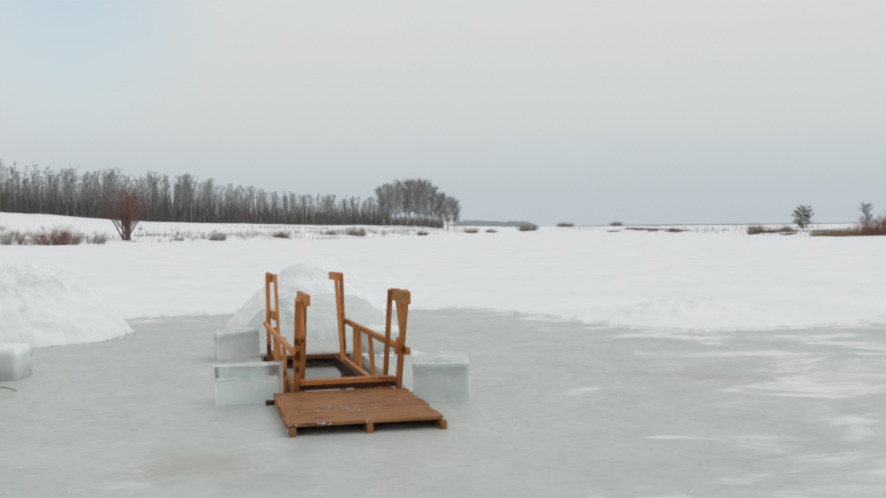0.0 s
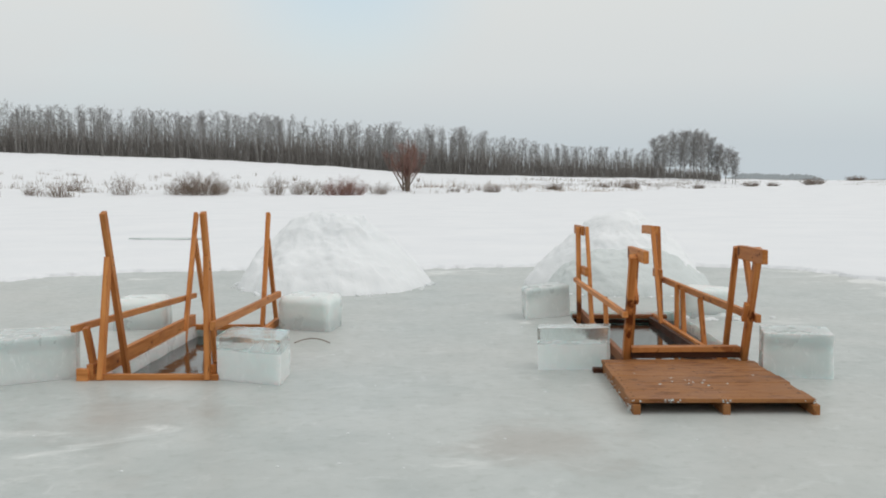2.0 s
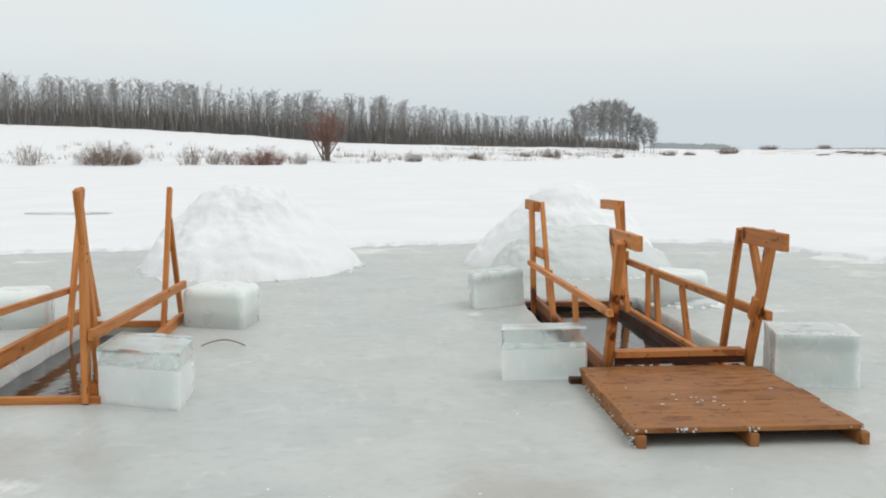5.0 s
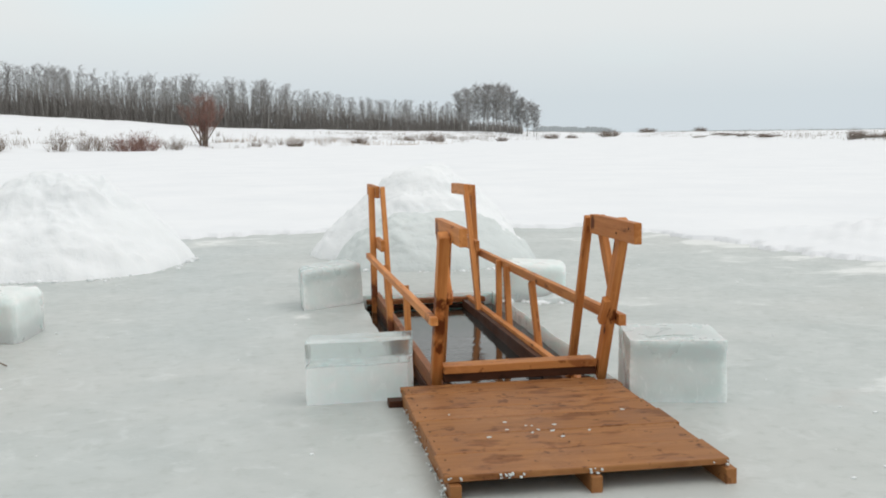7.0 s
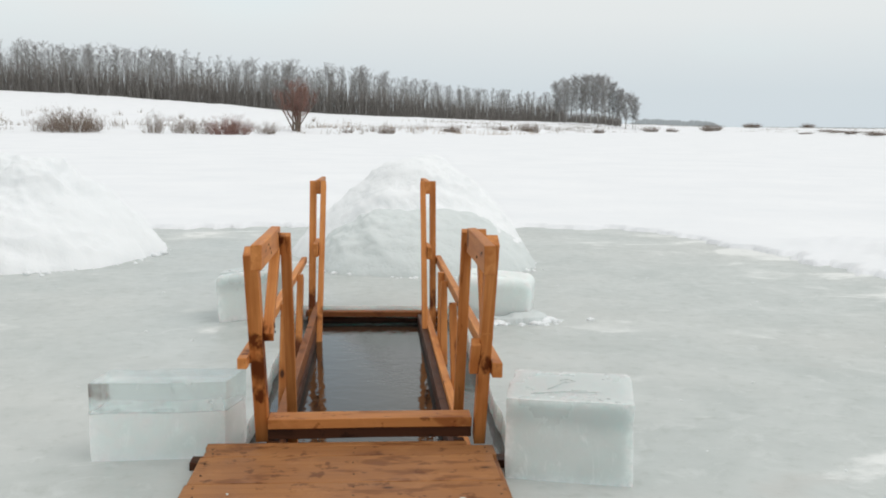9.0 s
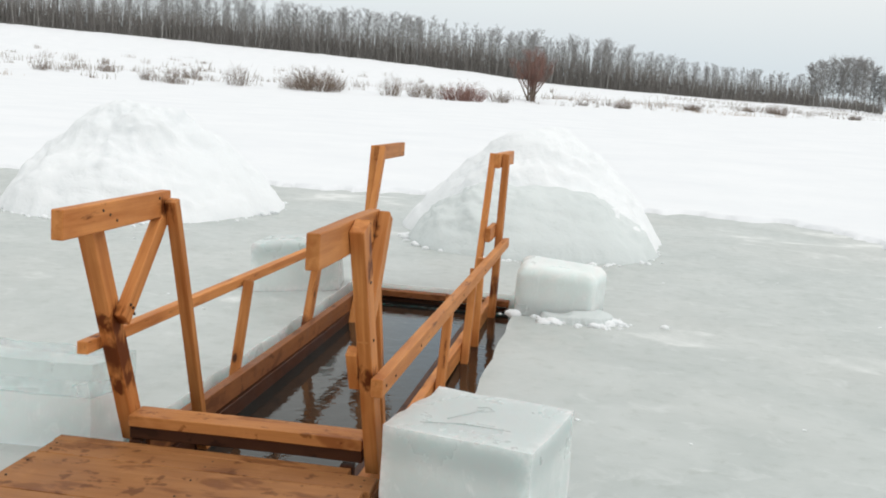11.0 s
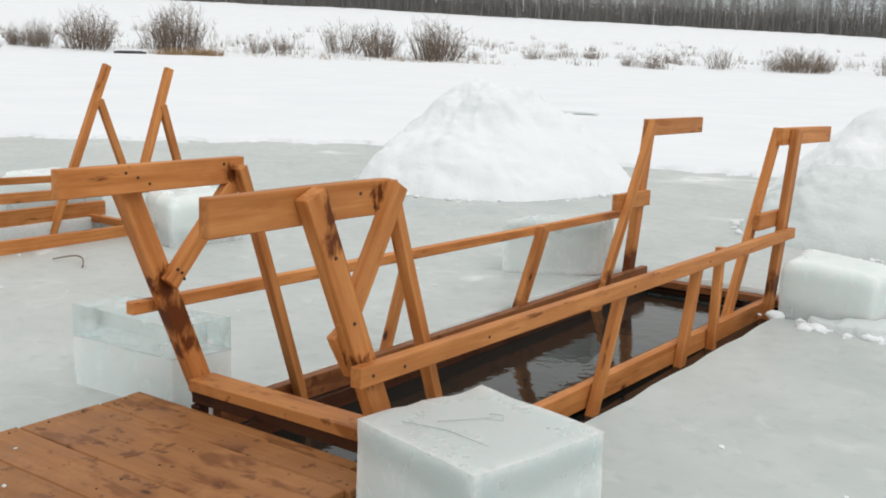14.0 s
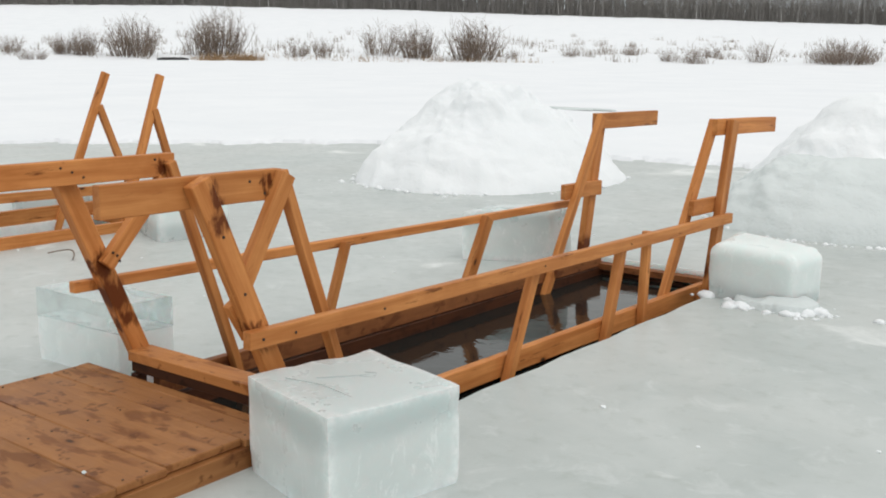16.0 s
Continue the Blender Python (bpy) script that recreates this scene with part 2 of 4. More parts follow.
def clear_ice_material(name, clarity, tint=(0.90, 0.955, 0.955)):
    """Ice that froze slowly: glassy, with a faint milky veil, bubbles and cracks."""
    M = Mat(name)
    v = M.coord("Object")
    veil = M.noise(v, 3.5, 5, 0.6, 0.4)
    bub = M.noise(v, 38, 3, 0.6)
    crack = M.noise(M.coord("Object", (2.2, 2.2, 0.8)), 5.0, 6, 0.75, 1.6)
    milk = M.math("MAXIMUM", M.rng(veil, 0.42, 0.72, 0.0, 0.45), M.rng(crack, 0.62, 0.68, 0.0, 0.7))
    M.set(Base_Color=M.mix(milk, tint, (0.86, 0.90, 0.895)), Roughness=M.rng(veil, 0.3, 0.7, 0.03, 0.12))
    M.link(M.math("MULTIPLY", M.rng(milk, 0, 1, 1.0, 0.15), clarity), M.p.inputs["Transmission Weight"])
    M.p.inputs["IOR"].default_value = 1.31
    M.bump(M.math("ADD", M.math("MULTIPLY", bub, 0.3), M.math("ADD", veil, crack)), 0.22, 0.010)
    return M.m


def cloudy_ice_material(name, base, grey, clearer=None):
    """White ice: snow frozen into it, soft inside, with saw marks and painted edge highlights."""
    M = Mat(name)
    v = M.coord("Object")
    bub = M.noise(v, 34, 3, 0.6)
    cloud = M.noise(v, 3.0, 5, 0.6)
    crack = M.noise(M.coord("Object", (2.2, 2.2, 0.9)), 5.0, 6, 0.75, 1.6)
    col = M.mix(M.rng(cloud, 0.35, 0.7), base, grey)
    col = M.mix(M.rng(crack, 0.57, 0.66, 0, 0.5), col, (0.86, 0.89, 0.885))
    if clearer:
        sep = M.n.new("ShaderNodeSeparateXYZ")
        M.link(M.n.new("ShaderNodeTexCoord").outputs["Generated"], sep.inputs[0])
        share = M.rng(M.math("ADD", sep.outputs["Z"], M.rng(cloud, 0.3, 0.7, -0.07, 0.07)), *clearer)
        col = M.mix(share, col, (0.63, 0.685, 0.68))
        M.link(M.math("MULTIPLY", share, 0.18), M.p.inputs["Transmission Weight"])
    # edge highlights painted into the colour: sharp edges go paler
    worn = M.rng(M.n.new("ShaderNodeNewGeometry").outputs["Pointiness"], 0.515, 0.57)
    col = M.mix(M.math("MULTIPLY", worn, M.rng(bub, 0.35, 0.65, 0.0, 0.8)), col, (0.84, 0.87, 0.865))
    M.set(Base_Color=col, Roughness=M.rng(cloud, 0.3, 0.7, 0.18, 0.45))
    M.p.inputs["IOR"].default_value = 1.31
    M.p.inputs["Subsurface Weight"].default_value = 0.7
    M.p.inputs["Subsurface Radius"].default_value = (0.75, 1.0, 0.98)
    M.p.inputs["Subsurface Scale"].default_value = 0.12
    M.bump(M.math("ADD", M.math("MULTIPLY", bub, 0.4), M.math("ADD", cloud, crack)), 0.25, 0.010)
    return M.m


CLEAR = clear_ice_material("clear_ice", 0.94, (0.83, 0.90, 0.90))
CLOUDY = cloudy_ice_material("cloudy_ice", (0.79, 0.825, 0.82), (0.72, 0.765, 0.755))
MILKY_TOP = cloudy_ice_material("ice_clearer_above", (0.70, 0.74, 0.73), (0.61, 0.66, 0.65), (0.60, 0.78))
MILKY_FOOT = cloudy_ice_material("ice_clearer_below", (0.76, 0.80, 0.79), (0.68, 0.73, 0.72), (0.48, 0.30))



def water_material():
    M = Mat("dark_water")
    v = M.coord(world=True)
    M.set(Base_Color=(0.012, 0.014, 0.013), Roughness=0.03)
    M.p.inputs["IOR"].default_value = 1.33
    M.bump(M.math("ADD", M.noise(v, 7, 3, 0.5, 0.6), M.math("MULTIPLY", M.noise(v, 26, 2), 0.25)), 0.22, 0.010)
    return M.m


WATER = water_material()


def bark_material(name, a, b, rough=0.9):
    M = Mat(name)
    v = M.coord(world=True)
    isl = M.n.new("ShaderNodeNewGeometry").outputs["Random Per Island"]
    col = M.mix(isl, a, b)
    col = M.mix(M.rng(M.noise(v, 1.3, 3), 0.4, 0.7, 0, 0.4), col, tuple(c * 0.6 for c in a))
    M.set(Base_Color=col, Roughness=rough)
    M.p.inputs["Specular IOR Level"].default_value = 0.1
    return M.m


BARK_FOREST = bark_material("grey_poplar_bark", (0.21, 0.20, 0.19), (0.32, 0.31, 0.30))
TWIG_FOREST = bark_material("frosted_twigs", (0.27, 0.265, 0.26), (0.40, 0.395, 0.39))
UNDER = bark_material("undergrowth_stems", (0.205, 0.192, 0.178), (0.29, 0.275, 0.26))
BIRCH = bark_material("pale_birch_bark", (0.36, 0.35, 0.33), (0.55, 0.54, 0.52))
WILLOW = bark_material("brown_willow_stems", (0.19, 0.145, 0.115), (0.30, 0.245, 0.205))
WILLOW_RED = bark_material("red_willow_stems", (0.225, 0.125, 0.105), (0.33, 0.205, 0.175))
REED = bark_material("dry_reed", (0.30, 0.19, 0.10), (0.40, 0.28, 0.17))
GRASS = bark_material("dry_stalks", (0.24, 0.19, 0.15), (0.36, 0.31, 0.27))
# pale blue-grey base colour: the haze of distance is mixed into the bark
HAZY_WOOD = bark_material("far_wood", (0.34, 0.375, 0.395), (0.40, 0.43, 0.445))
IRON = Mat("screw_iron").set(Base_Color=(0.045, 0.026, 0.016), Roughness=0.8).m
TAR = Mat("tarred_hull").set(Base_Color=(0.028, 0.027, 0.027), Roughness=0.7).m


# ---- builders ----
def mesh_of(name, bm, material, smooth=False):
    me = bpy.data.meshes.new(name)
    bm.to_mesh(me)
    bm.free()
    me.materials.append(material)
    if smooth:
        me.shade_smooth()
    return me


def raw_mesh(name, verts, faces, material, smooth=False):
    me = bpy.data.meshes.new(name)
    me.from_pydata(verts, [], faces)
    me.materials.append(material)
    if smooth:
        me.shade_smooth()
    me.update()
    return me


def empty(name, x, y, z, rz=0.0):
    ob = new(name)
    ob.empty_display_size = 0.1
    ob.matrix_world = pose(x, y, z, 0, 0, rz)
    return ob


def place_of(ob):
    """The world pose of a thing, part or sub-part."""
    m = ob.matrix_basis.copy()
    while ob.parent:
        ob = ob.parent
        m = ob.matrix_basis @ m
    return m


def under(ob, parent, world):
    """Makes ob a child of parent, at a place given in the world."""
    ob.parent = parent
    ob.matrix_basis = place_of(parent).inverted() @ world
    return ob


def nearest_part(thing, p):
    """The part of a thing whose box lies nearest to the point p."""
    best, found = 1e9, thing
    for c in thing.children:
        q = place_of(c).inverted() @ Vector(p)
        lo = [min(v.co[i] for v in c.data.vertices) for i in range(3)]
        hi = [max(v.co[i] for v in c.data.vertices) for i in range(3)]
        d = sum(max(lo[i] - q[i], 0, q[i] - hi[i]) for i in range(3))
        if d < best:
            best, found = d, c
    return found


rng = random.Random(7)


def board_mesh(name, length, width, thick, material, bevel=0.003, warp=0.003, segments=4):
    """A sawn board along x, its width along z and thickness along y, with eased edges and a slight warp."""
    bm = bmesh.new()
    bmesh.ops.create_cube(bm, size=1.0)
    bmesh.ops.scale(bm, vec=(length, thick, width), verts=bm.verts)
    bmesh.ops.bevel(bm, geom=list(bm.edges), offset=min(bevel, thick * 0.2), segments=1, affect="EDGES")
    long_edges = [e for e in bm.edges if abs(e.verts[0].co.x - e.verts[1].co.x) > length * 0.8]
    bmesh.ops.subdivide_edges(bm, edges=long_edges, cuts=segments - 1, use_grid_fill=True)
    k1, k2, p1, p2 = (rng.uniform(-1, 1) for _ in range(4))
    for v in bm.verts:
        s = v.co.x / length * 3.1
        v.co.y += warp * k1 * math.sin(s + p1 * 3)
        v.co.z += warp * k2 * math.sin(s * 1.3 + p2 * 3) + rng.uniform(-1, 1) * 0.0007
    return mesh_of(name, bm, material)


def board(name, parent, a, b, width, thick, wide=(0, 0, 1), material=None, label="", bevel=0.003):
    """A board from a to b (centre line), its width along the direction wide."""
    a, b = Vector(a), Vector(b)
    x = (b - a).normalized()
    z = Vector(wide)
    z = (z - x * z.dot(x)).normalized()
    y = z.cross(x)
    m = Matrix((x, y, z)).transposed().to_4x4()
    m.translation = (a + b) / 2
    ob = new(name, board_mesh(name, (b - a).length, width, thick, material or WOOD, bevel))
    under(ob, parent, m)
    if label:
        tagged(ob, label)
    return ob


def side(name, parent, x0, x1, a, b, width, material=None, label="", x_far=None):
    """A board that stands on edge in the layer x0..x1; a and b are (y, z). x_far shifts its far end sideways."""
    xm = (x0 + x1) / 2
    xb = xm if x_far is None else x_far
    d = Vector((0, b[0] - a[0], b[1] - a[1]))
    wide = Vector((1, 0, 0)).cross(d)
    return board(name, parent, (xm, *a), (xb, *b), width, abs(x1 - x0) - 0.001, wide, material, label)


def screws(parent, spots, axis):
    """Dark screw heads: a flat cone frustum each, sunk in the wood."""
    bm = bmesh.new()
    bmesh.ops.create_cone(bm, cap_ends=True, segments=10, radius1=0.0065, radius2=0.005, depth=0.004)
    me = mesh_of("screw", bm, IRON)
    turn = Vector((0, 0, 1)).rotation_difference(Vector(axis)).to_matrix().to_4x4()
    held = [nearest_part(parent, p) for p in spots]
    for p, part in zip(spots, held):
        under(new("screw", me), part, Matrix.Translation(p) @ turn)


# ---- the lake: snow, ice, water ----
RINK = [(-30, -6), (-19, 1.5), (-12, 5.85), (-10.1, 7.6), (-7.8, 9.7), (-5.2, 10.2), (-2.8, 10.4), (-0.4, 10.95), (2.4, 10.75), (3.7, 10.65),
        (4.35, 9.8), (4.75, 8.3), (5.0, 7.2), (5.4, 5.6), (6.7, 4.65), (9.7, 5.0), (16, 6.0), (30, 3), (34, -14), (16, -30), (-14, -30), (-32, -20)]


def smooth(t):
    t = min(1.0, max(0.0, t))
    return t * t * (3 - 2 * t)


def rink_distance(xs, ys):
    """Signed distance to the edge of the cleared ice, negative on the ice."""
    d2 = np.full(xs.shape, 1e18)
    inside = np.zeros(xs.shape, bool)
    for (ax, ay), (bx, by) in zip(RINK, RINK[1:] + RINK[:1]):
        ex, ey = bx - ax, by - ay
        s = np.clip(((xs - ax) * ex + (ys - ay) * ey) / (ex * ex + ey * ey), 0, 1)
        d2 = np.minimum(d2, (xs - ax - s * ex) ** 2 + (ys - ay - s * ey) ** 2)
        if ay != by:
            inside ^= ((ay > ys) != (by > ys)) & (xs < (bx - ax) * (ys - ay) / (by - ay) + ax)
    d = np.sqrt(d2)
    return np.where(inside, -d, d)


AZ_SHORE = [-180, -120, -70, -48, -35, -20, -14, -7, -3, 1, 5, 9, 12, 15, 18, 21, 26, 30, 35, 45, 70, 120, 180]
R_SHORE = [120, 110, 112, 108, 112, 118, 120, 128, 142, 152, 172, 196, 235, 290, 360, 330, 230, 172, 142, 140, 150, 130, 120]
AZ_RISE = [-180, -100, -63, -52, -40, -28, -18, -14, -8, -4, 0, 5, 10, 14, 18, 60, 120, 180]
EL_RISE = [0.8, 1.6, 1.92, 2.12, 2.0, 1.70, 1.40, 1.26, 0.92, 0.58, 0.41, 0.29, 0.2, 0.12, 0.03, 0.03, 0.3, 0.8]


def land(x, y):
    """Height of the land far from the baths (arrays or numbers)."""
    az = np.degrees(np.arctan2(x, y))
    r = np.hypot(x, y)
    r0 = np.interp(az, AZ_SHORE, R_SHORE)
    el = np.radians(np.interp(az, AZ_RISE, EL_RISE))
    r1 = np.maximum(300.0, r0 + 70.0)
    z1 = 1.55 + r1 * np.tan(el)
    s = np.clip((r - r0) / (r1 - r0), 0, 1)
    bank = 0.45 * np.clip((r - r0) / 7.0, 0, 1) * (1 - s)
    z = np.where(r < r1, z1 * s ** 1.15 + bank, 1.55 + r * np.tan(el))
    return np.where(r < r0, 0.0, z)


def hills(xs, ys, scale, seed):
    """Cheap smooth unevenness from a few sine waves."""
    r = random.Random(seed)
    out = np.zeros(xs.shape)
    for _ in range(9):
        a, f, p = r.uniform(0, 6.283), r.uniform(0.5, 1.9) / scale, r.uniform(0, 6.283)
        out += np.sin((xs * math.cos(a) + ys * math.sin(a)) * f * 6.283 + p)
    return out / 9


def build_ground():
    az = np.radians(np.concatenate([np.arange(-84, 60, 0.3), np.arange(60, 276, 4.0)]))
    rad = np.concatenate([[2.5], np.geomspace(3.5, 22, 150), np.geomspace(22.4, 4200, 150)])
    R, A = np.meshgrid(rad, az, indexing="ij")
    X, Y = R * np.sin(A), R * np.cos(A)
    d = rink_distance(X, Y) + 0.28 * hills(X, Y, 1.6, 3) + 0.12 * hills(X, Y, 0.5, 5) + 0.22 * hills(X, Y, 0.3, 15) * np.clip(1.5 - R / 30, 0, 1)
    s = np.clip((d + 0.4) / 0.5, 0, 1)
    snow = 0.055 + 0.018 * hills(X, Y, 5, 1) * np.clip(1.8 - R / 30, 0.2, 1) + 0.012 * hills(X, Y, 1.1, 2) * np.clip(1.6 - R / 40, 0, 1)
    bumps = 0.0
    for bx, by, w, h in ((7.2, 7.4, 0.9, 0.24), (6.4, 6.6, 0.7, 0.17), (8.0, 6.7, 0.8, 0.14), (-6.2, 11.6, 0.8, 0.07), (5.9, 8.2, 0.6, 0.10),
                         (10.8, 7.3, 1.2, 0.15), (-9.6, 10.4, 1.0, 0.10), (-12.5, 8.8, 1.3, 0.13)):
        bumps = bumps + h * np.exp(-((X - bx) ** 2 + (Y - by) ** 2) / (w * w)) * (1 + 0.5 * hills(X, Y, 0.45, 8))
    far = land(X, Y) + np.clip(R / 300, 0, 1) * 0.25 * hills(X, Y, 60, 4) + np.clip((R - 100) / 60, 0, 1) * (0.22 * hills(X, Y, 14, 6) + 0.16 * hills(X, Y, 6, 12))
    Z = -0.9 + (0.9 + snow) * (s * s * (3 - 2 * s)) + bumps + np.where(R > 60, far, 0)
    n, k = X.shape
    verts = np.stack([X, Y, Z], -1).reshape(-1, 3)
    i = np.arange(n - 1)[:, None] * k
    j = np.arange(k)[None, :]
    jn = (j + 1) % k
    quads = np.stack([i + j, i + k + j, i + k + jn, i + jn], -1).reshape(-1, 4)
    me = raw_mesh("ground", verts.tolist(), quads.tolist(), SNOW, True)
    tagged(new("ground", me), "snow-covered frozen lake and its low banks, white and softly uneven", "snow", kind="structure")


build_ground()

HOLE_A = (-0.53, 0.79, -0.05, 4.15)
HOLE_B = (-4.83, -3.93, -0.30, 2.86)
WATER_Z = -0.125


def build_ice():
    """One sheet of lake ice with the two bath holes sawn through it."""
    verts, faces, index, sawn = [], [], {}, []

    def vert(x, y, z):
        key = (round(x, 4), round(y, 4), round(z, 4))
        if key not in index:
            index[key] = len(verts)
            jx = jy = 0.0
            for x0, x1, y0, y1 in (HOLE_A, HOLE_B):
                if x0 - 1e-4 <= x <= x1 + 1e-4 and y0 - 1e-4 <= y <= y1 + 1e-4:
                    jx, jy = 0.009 * math.sin(y * 9 + z * 5 + x), 0.012 * math.sin(x * 11 + z * 4)
            verts.append((x + jx, y + jy, z))
        return index[key]

    def cuts(lo, hi, marks):
        out = [lo, *sorted(marks), hi]
        fine = []
        for a, b in zip(out, out[1:]):
            k = max(1, int((b - a) / 0.22)) if b - a < 6 else 4
            fine += [a + (b - a) * i / k for i in range(k)]
        return fine + [hi]

    xs = cuts(-36, 36, [HOLE_B[0], HOLE_B[1], HOLE_A[0], HOLE_A[1]])
    ys = cuts(-36, 13, [HOLE_B[2], HOLE_B[3], HOLE_A[2], HOLE_A[3]])

    def open_at(x, y):
        return any(h[0] < x < h[1] and h[2] < y < h[3] for h in (HOLE_A, HOLE_B))

    for xa, xb in zip(xs, xs[1:]):
        for ya, yb in zip(ys, ys[1:]):
            mx, my = (xa + xb) / 2, (ya + yb) / 2
            if open_at(mx, my):
                continue
            faces.append([vert(xa, ya, 0), vert(xb, ya, 0), vert(xb, yb, 0), vert(xa, yb, 0)])
            for (px, py), (qx, qy), (nx, ny) in (((xb, ya), (xb, yb), (1, 0)), ((xa, yb), (xa, ya), (-1, 0)), ((xb, yb), (xa, yb), (0, 1)), ((xa, ya), (xb, ya), (0, -1))):
                if open_at((px + qx) / 2 + nx * 0.01, (py + qy) / 2 + ny * 0.01):
                    sawn.append(len(faces))
                    faces.append([vert(px, py, 0), vert(px, py, -0.45), vert(qx, qy, -0.45), vert(qx, qy, 0)])
    me = raw_mesh("ice_sheet", verts, faces, ICE)
    me.materials.append(CLOUDY)
    for k in sawn:
        me.polygons[k].material_index = 1
    tagged(new("ice_sheet", me), "grey-green cleared lake ice with streaks of blown snow", "ice", kind="structure")


build_ice()


def build_water(hole):
    x0, x1, y0, y1 = hole
    bm = bmesh.new()
    bmesh.ops.create_grid(bm, x_segments=6, y_segments=14, size=0.5)
    bmesh.ops.scale(bm, vec=(x1 - x0 + 0.06, y1 - y0 + 0.06, 1), verts=bm.verts)
    ob = new("water", mesh_of("water", bm, WATER, True))
    ob.location = ((x0 + x1) / 2, (y0 + y1) / 2, WATER_Z)
    tagged(ob, "dark still water in the sawn ice hole", "water", kind="structure")


build_water(HOLE_A)
build_water(HOLE_B)


# ---- bath frame with the platform ----
def bath_frame_main():
    f = empty("bathing_frame", 0.1, 2.0, -0.1)
    tagged(f, "varnished pine railing frame with four handles in an ice hole", "bathing frame", "bathing frames on the ice")
    # front right: forked handle support
    side("handle", f, 0.525, 0.569, (-0.685, 1.024), (0.085, 1.012), 0.112)
    side("leg", f, 0.57, 0.622, (-0.327, 1.062), (0.094, 0.09), 0.086)
    side("brace", f, 0.57, 0.612, (0.088, 1.052), (-0.163, 0.62), 0.068)
    side("leg", f, 0.505, 0.554, (0.118, 1.055), (0.57, -0.21), 0.042)
    side("gusset", f, 0.53, 0.569, (-0.16, 0.60), (-0.075, 0.45), 0.05)
    # front left
    side("handle", f, -0.369, -0.325, (-0.535, 1.010), (0.285, 1.002), 0.100)
    side("leg", f, -0.43, -0.37, (-0.235, 1.0), (0.144, 0.09), 0.082)
    side("brace", f, -0.369, -0.325, (0.262, 0.975), (-0.075, 0.60), 0.066)
    side("leg", f, -0.324, -0.275, (0.235, 1.02), (0.655, -0.21), 0.042)
    # back right
    side("handle", f, 0.53, 0.569, (3.98, 1.016), (5.00, 0.984), 0.108)
    side("leg", f, 0.485, 0.529, (4.05, 1.05), (3.32, -0.21), 0.075)
    side("leg", f, 0.57, 0.62, (4.163, 1.05), (3.87, -0.21), 0.095)
    side("crosspiece", f, 0.53, 0.569, (3.67, 0.507), (4.12, 0.492), 0.10)
    # back left
    side("handle", f, -0.369, -0.33, (3.95, 1.013), (4.89, 0.994), 0.112)
    side("leg", f, -0.329, -0.285, (3.97, 1.05), (3.25, -0.21), 0.066)
    side("leg", f, -0.425, -0.37, (4.115, 1.05), (3.88, -0.21), 0.088)
    side("crosspiece", f, -0.369, -0.33, (3.55, 0.54), (4.06, 0.53), 0.104)
    # rails and their posts
    side("rail", f, 0.623, 0.668, (-0.17, 0.472), (4.08, 0.408), 0.066)
    side("rail", f, -0.475, -0.431, (-0.175, 0.505), (3.86, 0.428), 0.048)
    for top, foot, w in (((1.779, 0.43), (1.48, -0.25), 0.055), ((2.675, 0.43), (2.485, -0.25), 0.066), ((2.977, 0.455), (2.950, -0.25), 0.05)):
        side("post", f, 0.575, 0.622, top, foot, w)
    for top, foot, w in (((1.447, 0.478), (1.18, -0.25), 0.045), ((2.755, 0.455), (2.36, -0.25), 0.085)):
        side("post", f, -0.43, -0.385, top, foot, w)
    # sills
    side("sill", f, 0.525, 0.572, (0.12, -0.025), (4.20, -0.085), 0.11)
    side("sill", f, -0.384, -0.335, (0.16, 0.015), (4.10, -0.01), 0.10, WOOD_DAMP, "damp red-brown sill")
    side("sill", f, -0.386, -0.328, (0.10, -0.105), (4.12, -0.125), 0.12, WOOD_WET, "dark soaked lower sill")
    # extra board whose colour holds the right sill's inner wetness and shade
    side("sill", f, 0.474, 0.524, (0.14, -0.055), (4.07, -0.11), 0.11, WOOD_WET, "dark board for the sill's wet and shaded inner side")
    board("front_beam", f, (-0.366, 0.085, 0.182), (0.556, 0.095, 0.186), 0.045, 0.125, material=WOOD_BEAM)
    board("back_beam", f, (-0.46, 4.10, -0.055), (0.70, 4.10, -0.065), 0.045, 0.08, material=WOOD_DAMP, label="damp red-brown back beam")
    board("back_beam", f, (-0.45, 4.13, -0.125), (0.70, 4.13, -0.13), 0.05, 0.05, material=WOOD_WET, label="dark soaked back beam")
    board("front_sill", f, (-0.70, -0.02, 0.012), (0.72, -0.02, 0.012), 0.05, 0.09, material=WOOD_WET, label="dark soaked front sill")
    # dark board added for the beam's shadow; borrows the soaked pine colour
    board("front_sill", f, (-0.366, 0.062, 0.133), (0.556, 0.072, 0.137), 0.05, 0.045, material=WOOD_WET, label="dark strip under the front beam, standing for its shadow")
    for x in (-0.34, 0.50):
        board("stub_leg", f, (x, 0.06, 0.10), (x, 0.06, -0.28), 0.05, 0.05, (0, 1, 0), WOOD_WET, "black wet stub leg")
    screws(f, [(-0.324, -0.27, 1.03), (-0.324, -0.22, 1.01), (-0.324, -0.17, 0.985), (-0.324, 0.18, 1.03), (-0.324, -0.05, 0.655), (-0.324, -0.03, 0.64), (-0.324, -0.02, 0.615),
               (0.623, -0.24, 0.86), (0.623, -0.15, 0.64), (0.669, -0.11, 0.472), (0.669, 0.05, 0.465), (0.669, 0.55, 0.46), (0.57, -0.07, 1.035),
               (0.57, 0.00, 0.985), (0.669, 1.76, 0.445), (0.669, 2.66, 0.43)], (1, 0, 0))
    screws(f, [(0.524, -0.60, 1.04), (0.524, -0.40, 1.0)], (-1, 0, 0))
    return f


